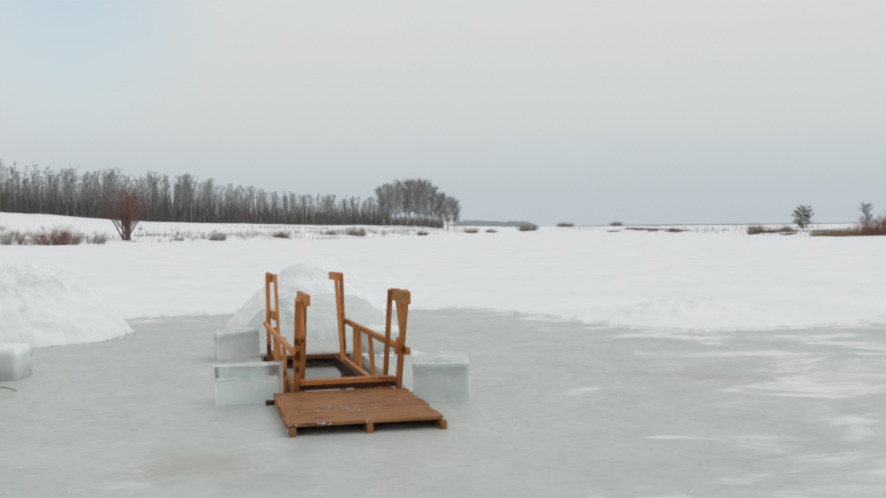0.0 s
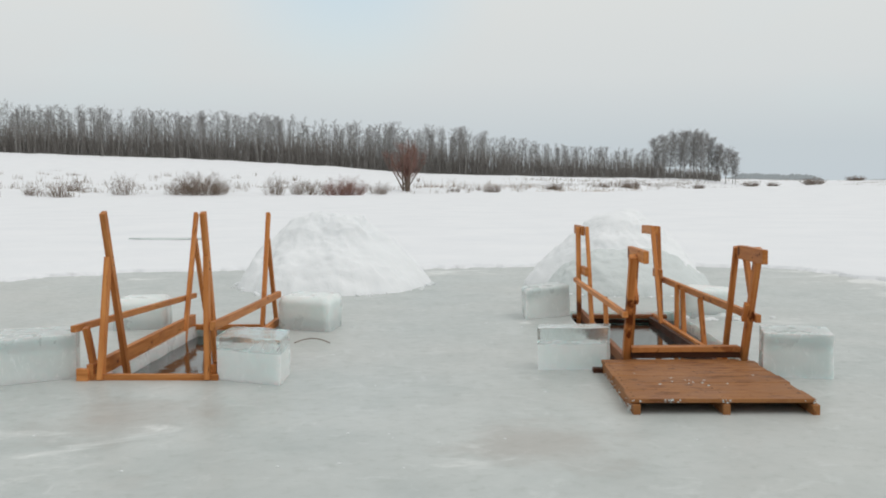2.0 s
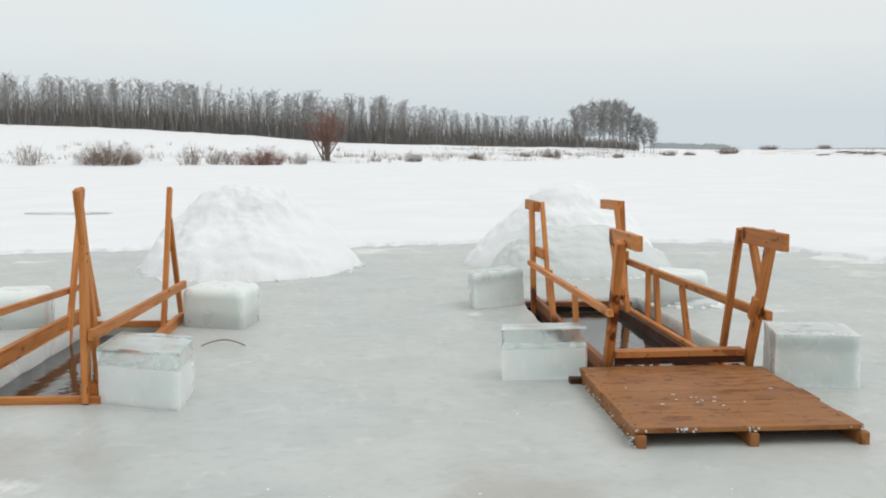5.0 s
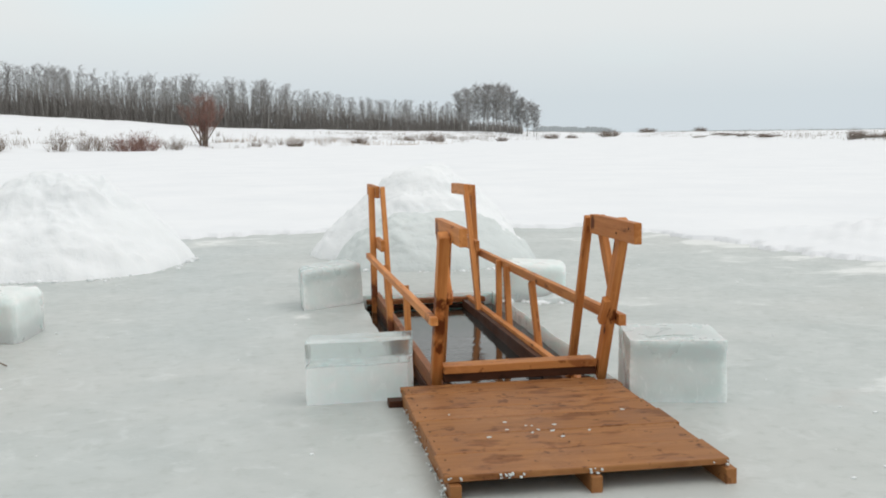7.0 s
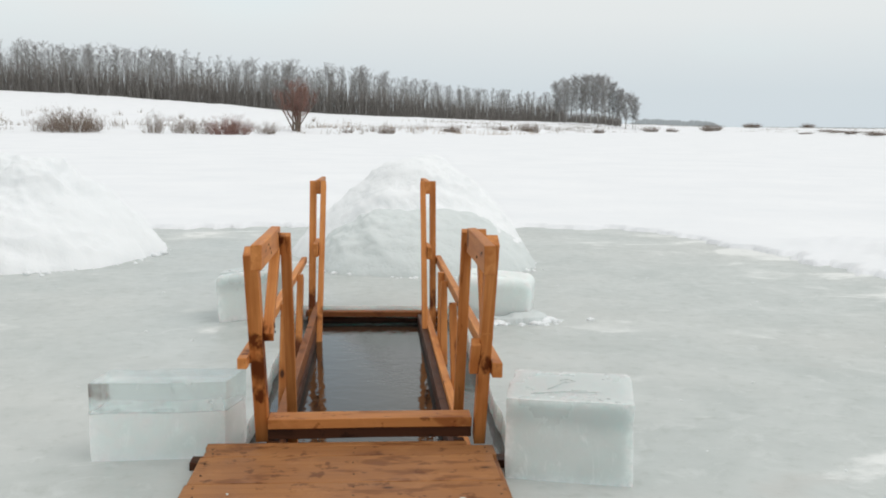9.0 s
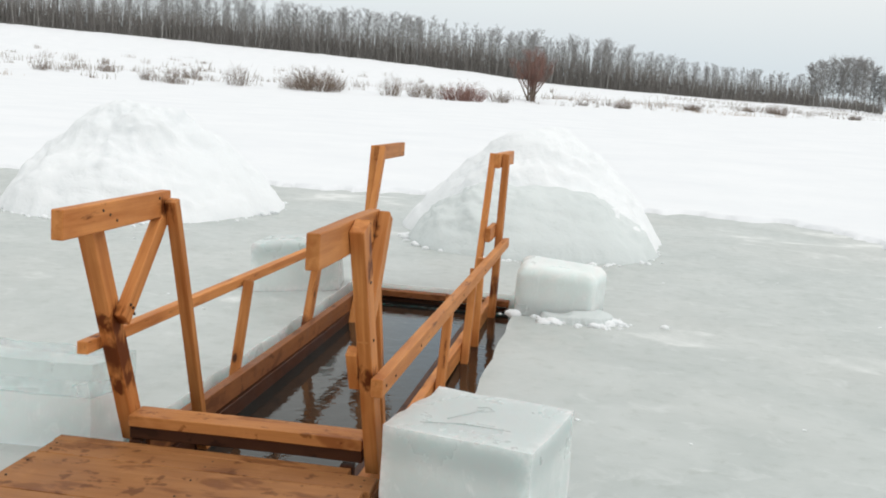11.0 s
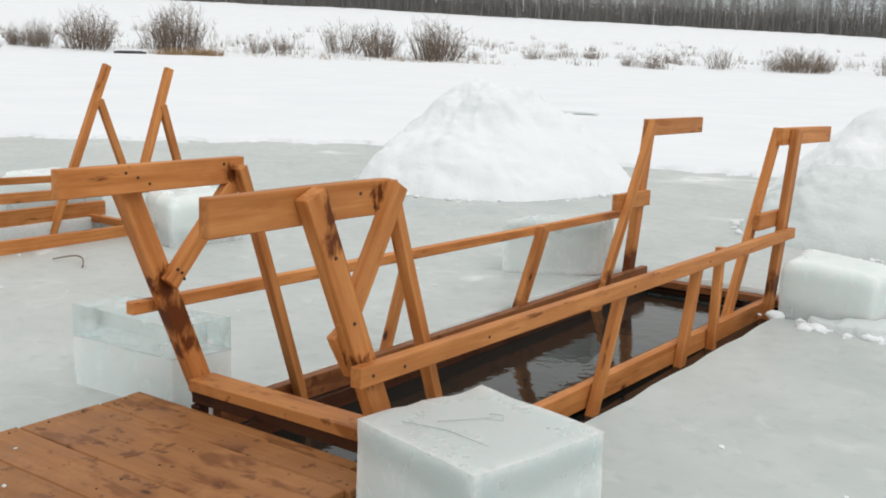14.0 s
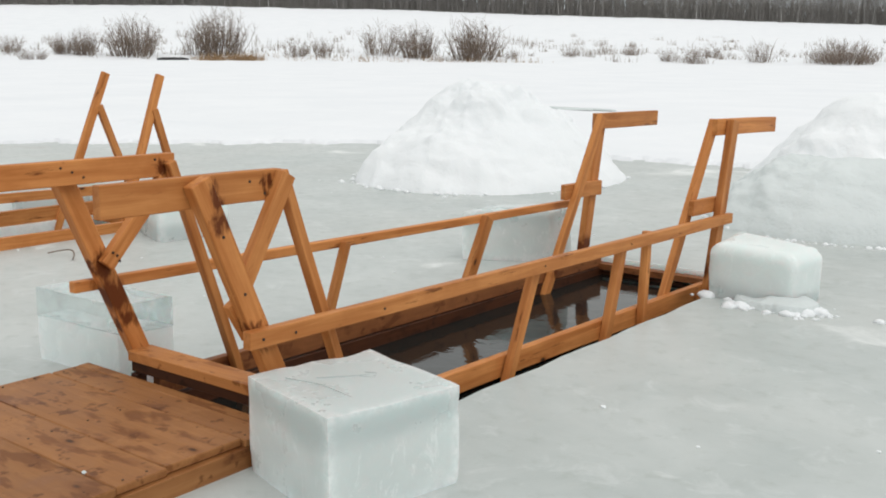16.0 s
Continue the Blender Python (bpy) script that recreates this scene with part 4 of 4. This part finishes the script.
def bare_tree(h, seed, spread=0.17, low=0.32, limbs=34, twigs=7, thick=0.011, twig_r=0.020, forks=1, rise=(0.55, 1.3), widest=0.74, segs=2):
    """Trunk sticks and crown sticks of a leafless tree; the crown is widest at that share of its height."""
    r = random.Random(seed)
    trunk, crown = Sticks(), Sticks()
    for _ in range(forks):
        foot = Vector((r.uniform(-0.2, 0.2) * (forks - 1), r.uniform(-0.2, 0.2) * (forks - 1), -0.3))
        lean = Vector((r.uniform(-0.1, 0.1) * forks, r.uniform(-0.1, 0.1) * forks, 1))
        line = grow(r, foot, lean, h * r.uniform(0.9, 0.96) + 0.3, 8, 0.05, 0.05)
        trunk.add(line, [h * thick * (1 - 0.93 * k / 8) for k in range(9)])
        for i in range(limbs // forks):
            s = low + (0.97 - low) * (i + r.random()) / (limbs // forks)
            k = min(int(s * 8), 7)
            p = line[k].lerp(line[k + 1], s * 8 - k)
            a = r.uniform(0, 6.283)
            up = r.uniform(*rise)
            off = (s - widest) / ((1.04 - widest) if s > widest else (widest - low + 0.12))
            size = h * spread * max(0.3, math.sqrt(max(0.0, 1 - off * off))) * r.uniform(0.65, 1.1)
            limb = grow(r, p, Vector((math.cos(a), math.sin(a), up)), size, 3, 0.22, 0.10)
            crown.add(limb, [h * 0.0032, h * 0.0024, h * 0.0016, h * 0.0006])
            for _ in range(twigs):
                q = r.uniform(0.2, 1.0) * 3
                kk = min(int(q), 2)
                b = limb[kk].lerp(limb[kk + 1], q - kk)
                ta = a + r.uniform(-2.0, 2.0)
                t = grow(r, b, Vector((math.cos(ta), math.sin(ta), r.uniform(-0.3, 1.2))), size * r.uniform(0.25, 0.55), segs, 0.25, 0.08)
                crown.add(t, [twig_r, 0] if segs == 1 else [twig_r, twig_r * 0.8, 0])
    return trunk.arrays(), crown.arrays()


def array_mesh(name, parts):
    """One mesh from (verts, tris, material) triples."""
    me = bpy.data.meshes.new(name)
    vs, fs, mi, mats, n = [], [], [], [], 0
    for v, f, m in parts:
        if m not in mats:
            mats.append(m)
        vs.append(v)
        fs.append(f + n)
        mi.append(np.full(len(f), mats.index(m), np.int32))
        n += len(v)
    V, F, MI = np.concatenate(vs), np.concatenate(fs), np.concatenate(mi)
    me.vertices.add(len(V))
    me.vertices.foreach_set("co", V.astype(np.float32).ravel())
    me.loops.add(len(F) * 3)
    me.loops.foreach_set("vertex_index", F.astype(np.int32).ravel())
    me.polygons.add(len(F))
    me.polygons.foreach_set("loop_start", (np.arange(len(F)) * 3).astype(np.int32))
    for m in mats:
        me.materials.append(m)
    me.polygons.foreach_set("material_index", MI)
    me.update(calc_edges=True)
    return me


def at_bearing(az, r, eye=None):
    """A place on the land by its bearing and distance, taken from the spot where the walk begins or, in the west, ends."""
    bx, by = eye or ((3.1, -2.4) if az < -23 else (-1.55, -9.0))
    x, y = bx + r * math.sin(radians(az)), by + r * math.cos(radians(az))
    return x, y, float(land(np.array([x]), np.array([y]))[0])


def turned(v, a, s, x, y, z):
    c, d = math.cos(a) * s, math.sin(a) * s
    return np.stack([v[:, 0] * c - v[:, 1] * d + x, v[:, 0] * d + v[:, 1] * c + y, v[:, 2] * s + z], -1)


AZ_TALL = [-75, -40, -20, -10, -4, 0, 1.5, 3, 5, 8, 10]
TALL = [15.6, 15.1, 14.2, 14.6, 14.8, 14.4, 12.5, 11.2, 9.9, 9.4, 9.0]


def forest():
    """The long wood behind the field: rows of poplars over dense undergrowth."""
    r = random.Random(11)
    kinds = [bare_tree(13.5, 40 + i, 0.115 + 0.025 * (i % 3), 0.30 + 0.06 * (i % 3), 34, 17, 0.0085, 0.0165, 1, (0.2, 1.2), 0.78, 1) for i in range(7)]
    parts = []
    for row in range(5):
        az = -76.0 + row * 0.1
        while az < 10.6:
            dist = 303 + row * 7 + r.uniform(-3, 3)
            x, y, z = at_bearing(az, dist, (0, 0))
            tall = float(np.interp(az, AZ_TALL, TALL)) * (dist / 303)
            s = tall / 13.5 * (r.uniform(0.86, 1.06) if r.random() < 0.7 else r.uniform(0.66, 0.86))
            (tv, tf), (cv, cf) = kinds[r.randrange(7)]
            a = r.uniform(0, 6.283)
            bark = BIRCH if r.random() < 0.2 else BARK_FOREST
            parts.append((turned(tv, a, s, x, y, z), tf, bark))
            parts.append((turned(cv, a, s, x, y, z), cf, TWIG_FOREST))
            az += r.choice((0.14, 0.3, 0.45, 0.6, 0.72)) * r.uniform(0.8, 1.2)
    st = Sticks()
    for _ in range(25000):
        az = r.uniform(-76, 13.6)
        x, y, z = at_bearing(az, 303 + r.uniform(0, 34), (0, 0))
        h = float(np.interp(az, AZ_TALL, TALL)) * r.uniform(0.25, 0.82) * (1.0 if az < 10.6 else 0.6)
        p = Vector((x, y, z - 0.3))
        st.add(grow(r, p, Vector((r.uniform(-0.12, 0.12), r.uniform(-0.12, 0.12), 1)), h, 2, 0.08, 0.1), [0.085, 0.06, 0.0])
    v, f = st.arrays()
    parts.append((v, f, UNDER))
    tagged(new("forest", array_mesh("forest", parts)), "long grey leafless poplar wood with dense undergrowth", "forest", kind="stuff")


forest()


def tree_thing(az, dist, h, seed, label, bark, twig_bark, group="", **kw):
    x, y, z = at_bearing(az, dist)
    e = empty("tree", x, y, z)
    (tv, tf), (cv, cf) = bare_tree(h, seed, **kw)
    for name, v, f, m in (("trunk", tv, tf, bark), ("crown", cv, cf, twig_bark)):
        ob = new(name, array_mesh(name, [(v, f, m)]))
        ob.parent = e
    tagged(e, label, "tree", group)
    return e


grove_rng = random.Random(3)
for k in range(22):
    g_az = 10.0 + 4.35 * (k + grove_rng.uniform(0, 0.9)) / 22
    g_h = 13.8 * (0.72 + 0.34 * math.sin(math.pi * min(1, max(0, (g_az - 9.4) / 5.4))))
    if g_az > 13.2:
        g_h *= 0.85
    tree_thing(g_az, 302 + grove_rng.uniform(-6, 10), g_h, 200 + k, "tall leafless tree with a pale trunk in a grove", BIRCH if k % 2 else BARK_FOREST, TWIG_FOREST,
               "grove at the end of the wood", spread=0.19, low=0.26, limbs=80, twigs=24, twig_r=0.018, rise=(0.0, 1.1), widest=0.74, segs=1)
tree_thing(32.75, 168, 4.1, 301, "lone leafless spreading tree beyond the snow", UNDER, UNDER, spread=0.40, low=0.22, limbs=90, twigs=16, thick=0.022, twig_r=0.018, rise=(-0.35, 0.8), widest=0.6)
tree_thing(35.9, 185, 4.6, 303, "leafless spreading tree above the shore scrub", UNDER, UNDER, spread=0.30, low=0.2, limbs=60, twigs=14, thick=0.02, twig_r=0.018, rise=(-0.2, 0.9), widest=0.6)


def bush_mesh(seed, stems, wide, twigs, material, stem_r=0.016, flat=0.5):
    """A clump of stems that fan out from the ground, one metre high and about wide across."""
    r = random.Random(seed)
    st, tw = Sticks(), Sticks()
    for _ in range(stems):
        a, q = r.uniform(0, 6.283), r.random() ** flat
        foot = Vector((math.cos(a) * q * wide * 0.27, math.sin(a) * q * wide * 0.27, -0.1))
        out = Vector((math.cos(a) * q * wide * 0.30, math.sin(a) * q * wide * 0.30, 1.0))
        n = r.uniform(0.45, 1.1) * (1.1 - 0.36 * q * q)
        line = grow(r, foot, out, n, 4, 0.19, 0.02)
        st.add(line, [stem_r, stem_r * 0.85, stem_r * 0.65, stem_r * 0.45, 0.0])
        for _ in range(twigs):
            s = r.uniform(1.2, 3.9)
            k = min(int(s), 3)
            p = line[k].lerp(line[k + 1], s - k)
            ta = r.uniform(0, 6.283)
            t = grow(r, p, Vector((math.cos(ta), math.sin(ta), r.uniform(0.3, 1.7))), r.uniform(0.14, 0.36), 1, 0.1, 0.1)
            tw.add([t[0], t[1]], [stem_r * 0.5, 0.0])
    return array_mesh("stem_clump", [(*st.arrays(), material)]), array_mesh("twig_spray", [(*tw.arrays(), material)])


BUSH_KINDS = {
    "brown": [bush_mesh(60 + i, 120, 1.5, 8, WILLOW, 0.009) for i in range(3)],
    "wide": [bush_mesh(70 + i, 230, 3.2, 8, WILLOW, 0.010, 0.7) for i in range(2)],
    "red": [bush_mesh(80 + i, 160, 2.2, 8, WILLOW_RED, 0.010, 0.6) for i in range(2)],
    "thin": [bush_mesh(90 + i, 48, 1.4, 8, WILLOW, 0.009) for i in range(3)],
}
LABELS = {"brown": "round leafless brown willow bush on the snowy bank", "wide": "broad thicket of brown willow stems on the snowy bank",
          "red": "low reddish willow thicket on the snowy bank", "thin": "sparse leafless shrub standing in the snow"}


def bush(kind, az, dist, height, width, seed=0):
    x, y, z = at_bearing(az, dist)
    e = empty("bush", x, y, z)
    stems, twigs = BUSH_KINDS[kind][seed % len(BUSH_KINDS[kind])]
    for name, me in (("stem_clump", stems), ("twig_spray", twigs)):
        ob = tagged(new(name, me), kind="stuff")
        ob.parent = e
    natural = {"brown": 1.25, "wide": 2.7, "red": 1.85, "thin": 1.15}[kind]
    e.matrix_world = Matrix.Translation((x, y, z - 0.05)) @ pose(0, 0, 0, 0, 0, seed * 47) @ Matrix.Diagonal((width / natural, width / natural, height, 1))
    tagged(e, LABELS[kind], "bush", "bushes along the shore")


BUSHES = [("thin", -21.66, 124, 2.0, 3.0), ("thin", -18.45, 128, 2.8, 3.2), ("wide", -14.67, 129, 3.0, 8.8), ("thin", -10.66, 131, 2.8, 3.3), ("red", -6.9, 134, 2.5, 6.8),
          ("thin", -5.0, 140, 2.1, 3.4), ("thin", -9.2, 133, 2.3, 3.4), ("thin", -8.4, 134, 2.0, 3.0), ("brown", 1.21, 158, 1.4, 2.9), ("thin", -0.9, 156, 1.2, 2.4), ("brown", 4.62, 181, 1.2, 3.3),
          ("brown", 8.76, 204, 2.1, 4.0), ("brown", 7.3, 200, 1.0, 2.6), ("brown", 12.36, 245, 1.3, 3.2), ("brown", 15.0, 300, 1.9, 5.4), ("brown", 16.15, 320, 1.5, 4.0), ("brown", 18.13, 372, 2.7, 8.2),
          ("brown", 20.2, 420, 2.0, 8.0), ("brown", 22.9, 440, 2.2, 6.0), ("wide", 30.36, 176, 1.85, 3.6), ("brown", 31.9, 190, 1.2, 2.0),
          ("brown", -36.65, 118, 4.7, 6.4), ("brown", -39.7, 119, 4.0, 4.6), ("thin", -41.6, 121, 4.4, 5.4), ("brown", -50.2, 117, 5.2, 6.2), ("thin", -51.3, 119, 4.0, 3.5),
          ("brown", -54.7, 117, 4.4, 6.0), ("brown", -57.2, 118, 3.0, 3.2), ("brown", -58.2, 119, 2.4, 2.2), ("thin", -60.8, 121, 2.2, 4.0), ("thin", -62.8, 119, 2.9, 2.8), ("thin", -64.4, 122, 2.6, 4.0),
          ("thin", -44.8, 117, 2.6, 2.4), ("thin", -46.3, 117, 2.2, 3.2), ("thin", -34.6, 120, 1.3, 1.6), ("thin", -59.6, 113, 1.6, 3.2), ("thin", -23.9, 128, 1.6, 2.6), ("thin", -28.2, 130, 1.3, 2.2),
          ("wide", 34.6, 150, 1.3, 7.0), ("red", 36.6, 152, 3.1, 6.5), ("red", 38.4, 150, 3.4, 6.0), ("red", 35.6, 150, 1.9, 4.5), ("red", 37.4, 155, 3.8, 5.5), ("wide", 33.9, 152, 1.0, 5.0), 
          ("thin", -31.5, 124, 1.4, 2.2), ("thin", -26.2, 122, 1.5, 2.4)]
scrub = random.Random(23)
for _ in range(11):
    s_az = scrub.uniform(19.5, 35)
    BUSHES.append(("wide" if scrub.random() < 0.5 else "brown", s_az, float(np.interp(s_az, AZ_SHORE, R_SHORE)) * scrub.uniform(1.01, 1.12), scrub.uniform(0.5, 0.95), scrub.uniform(3.0, 7.0)))
for k, (kind, az, dist, hh, ww) in enumerate(BUSHES):
    bush(kind, az, dist, hh, ww, k)


def red_willow():
    """The tall red willow tree on the bank."""
    x, y, z = at_bearing(-3.45, 151)
    e = empty("tree", x, y, z)
    r = random.Random(77)
    trunk, crown = Sticks(), Sticks()
    for i in range(12):
        a = 0.5236 * i + r.uniform(-0.3, 0.3)
        line = grow(r, Vector((r.uniform(-0.35, 0.35), r.uniform(-0.35, 0.35), -0.3)), Vector((math.cos(a), math.sin(a), 0)) * (0.06 + 0.115 * (i % 4)) + Vector((0, 0, 1)), 6.9 - 0.45 * (i % 4) + r.uniform(-0.3, 0.3), 5, 0.09, 0.03)
        trunk.add(line, [0.12, 0.10, 0.07, 0.045, 0.03, 0.015])
        for _ in range(30):
            s = r.uniform(1.3, 5.0)
            k = min(int(s), 4)
            p = line[k].lerp(line[k + 1], min(1, s - k))
            ta = r.uniform(0, 6.283)
            limb = grow(r, p, Vector((math.cos(ta) * 0.75, math.sin(ta) * 0.75, 1)), r.uniform(0.6, 1.2) * (2.3 - 0.45 * abs(s - 2.2)), 3, 0.14, 0.08)
            crown.add(limb, [0.015, 0.012, 0.008, 0.0])
            for _ in range(5):
                b = limb[1].lerp(limb[2], r.random())
                tb = r.uniform(0, 6.283)
                crown.add(grow(r, b, Vector((math.cos(tb) * 0.6, math.sin(tb) * 0.6, 1)), r.uniform(0.5, 1.1), 1, 0.1, 0.1), [0.012, 0.0])
    for name, st, m in (("trunk", trunk, WILLOW), ("crown", crown, WILLOW_RED)):
        ob = new(name, array_mesh(name, [(*st.arrays(), m)]))
        ob.parent = e
    e.matrix_world = Matrix.Translation((x, y, z)) @ Matrix.Diagonal((1.4, 1.4, 1.0, 1))
    tagged(e, "tall reddish many-stemmed willow tree on the snowy bank", "tree")


red_willow()


def tufts(name, material, label, spots, height, width, seed):
    """Uncountable dry stalks: short leaning blades in bunches."""
    r = random.Random(seed)
    st = Sticks()
    for az, dist, size, count in spots:
        x, y, z = at_bearing(az, dist)
        grown = r.uniform(0.45, 1.35)
        for _ in range(count):
            p = Vector((x + r.gauss(0, size), y + r.gauss(0, size * 0.6), z - 0.1))
            d = Vector((r.uniform(-0.35, 0.35), r.uniform(-0.35, 0.35), 1))
            hgt = height * grown * r.uniform(0.35, 1.15)
            st.add([p, p + d * hgt * 0.6, p + d * hgt + Vector((r.uniform(-0.1, 0.1), 0, 0))], [width, width * 0.8, 0.0])
    tagged(new(name, array_mesh(name, [(*st.arrays(), material)])), label, "dry grass", kind="stuff")


tr = random.Random(19)
spots = []
for _ in range(430):
    az = tr.uniform(-66, 12)
    r0 = float(np.interp(az, AZ_SHORE, R_SHORE))
    spots.append((az, r0 + 4 + abs(tr.gauss(0, 30)), tr.uniform(0.2, 0.9), tr.randrange(5, 20)))
tufts("dry_stalks", GRASS, "thin dry stalks poking through the snow on the bank", spots, 1.05, 0.026, 5)
spots = [(tr.uniform(-51.5, -48.2), 112 + tr.uniform(-1, 2), 0.5, 34) for _ in range(30)]
spots += [(tr.uniform(-48, -33), 113 + tr.uniform(-1, 4), 0.8, 12) for _ in range(30)]
spots += [(tr.uniform(-3, 9), float(np.interp(3, AZ_SHORE, R_SHORE)) + tr.uniform(2, 24), 1.0, 14) for _ in range(30)]
spots += [(tr.uniform(33.4, 40), 146 + tr.uniform(-2, 14), 1.2, 16) for _ in range(60)]
tufts("dry_reeds", REED, "low brown belt of dry reeds along the shore", spots, 0.85, 0.022, 6)
spots = []
for _ in range(150):
    az = tr.uniform(3, 34)
    r0 = float(np.interp(az, AZ_SHORE, R_SHORE))
    spots.append((az, r0 + tr.uniform(4, 120), tr.uniform(1.5, 4.5), 26))
tufts("marsh_grass", GRASS, "scattered brown marsh grass and low scrub on the flat snow", spots, 0.75, 0.03, 8)


# ---- far distance ----
def far_wood(az0, az1, dist, height, seed, label):
    """A wood so far off that only its ragged outline shows: a deep rough-topped belt."""
    r = random.Random(seed)
    verts, faces = [], []
    n = int((az1 - az0) * 22)
    for i in range(n + 1):
        az = az0 + (az1 - az0) * i / n
        ends = min(1.0, 5 * i / n, 5 * (n - i) / n + 0.25)
        h = height * ends * (0.82 + 0.22 * noise.noise(Vector((az * 1.4, seed, 0))) + r.uniform(-0.09, 0.09))
        for d, hh in ((dist, 0.0), (dist + 3, h * 0.9), (dist + 25, h), (dist + 60, 0.0)):
            x, y, z = at_bearing(az, d)
            verts.append((x, y, z - 0.5 + hh))
    for i in range(n):
        for k in range(3):
            a = i * 4 + k
            faces.append((a, a + 4, a + 5, a + 1))
    tagged(new("far_wood", raw_mesh("far_wood", verts, faces, HAZY_WOOD)), label, "forest", kind="stuff")


far_wood(13.6, 18.7, 1300, 9.5, 4, "distant wood beyond the grove, haze painted in blue-grey")
far_wood(18.0, 44.0, 2600, 4.5, 6, "thin line of distant woods on the horizon, painted hazy")


def boat():
    """A small tarred boat keel-up on the shore with snow lying on it."""
    x, y, z = at_bearing(-52.7, 112.5)
    e = empty("rowing_boat", x, y, z, 52)
    secs, hull = 9, []
    for i in range(secs):
        s = i / (secs - 1) * 2 - 1
        half, tall = 0.62 * (1 - abs(s) ** 3) + 0.03, 0.42 * (1 - 0.35 * s * s)
        for a in range(7):
            t = math.pi * a / 6
            hull.append((s * 1.6, math.cos(t) * half, math.sin(t) ** 0.7 * tall + 0.02))
    quads = [(i * 7 + a, i * 7 + a + 1, (i + 1) * 7 + a + 1, (i + 1) * 7 + a) for i in range(secs - 1) for a in range(6)]
    ob = new("hull", raw_mesh("hull", hull, quads, TAR, True))
    ob.parent = e
    cap = [(px * 0.9, py * 0.75, pz + 0.05) for px, py, pz in hull]
    keep = [q for q in quads if all(hull[i][2] > 0.25 for i in q)]
    ob = new("snow_cover", raw_mesh("snow_cover", cap, keep, HEAP, True))
    ob.parent = e
    tagged(e, "black tarred rowing boat keel-up under snow on the shore", "boat")


boat()


def utility_pole(az, dist, h):
    x, y, z = at_bearing(az, dist)
    e = empty("utility_pole", x, y, z)
    bm = bmesh.new()
    bmesh.ops.create_cone(bm, cap_ends=True, segments=10, radius1=0.17, radius2=0.12, depth=h)
    bmesh.ops.translate(bm, vec=(0, 0, h / 2 - 0.3), verts=bm.verts)
    ob = new("pole", mesh_of("pole", bm, UNDER, True))
    ob.parent = e
    bm = bmesh.new()
    bmesh.ops.create_cube(bm, size=1.0)
    bmesh.ops.scale(bm, vec=(1.5, 0.12, 0.12), verts=bm.verts)
    bmesh.ops.translate(bm, vec=(0, 0, h - 0.9), verts=bm.verts)
    ob = new("crossarm", mesh_of("crossarm", bm, UNDER))
    ob.parent = e
    tagged(e, "dark wooden utility pole standing in the snowy field", "utility pole")


utility_pole(-61.3, 215, 7.5)
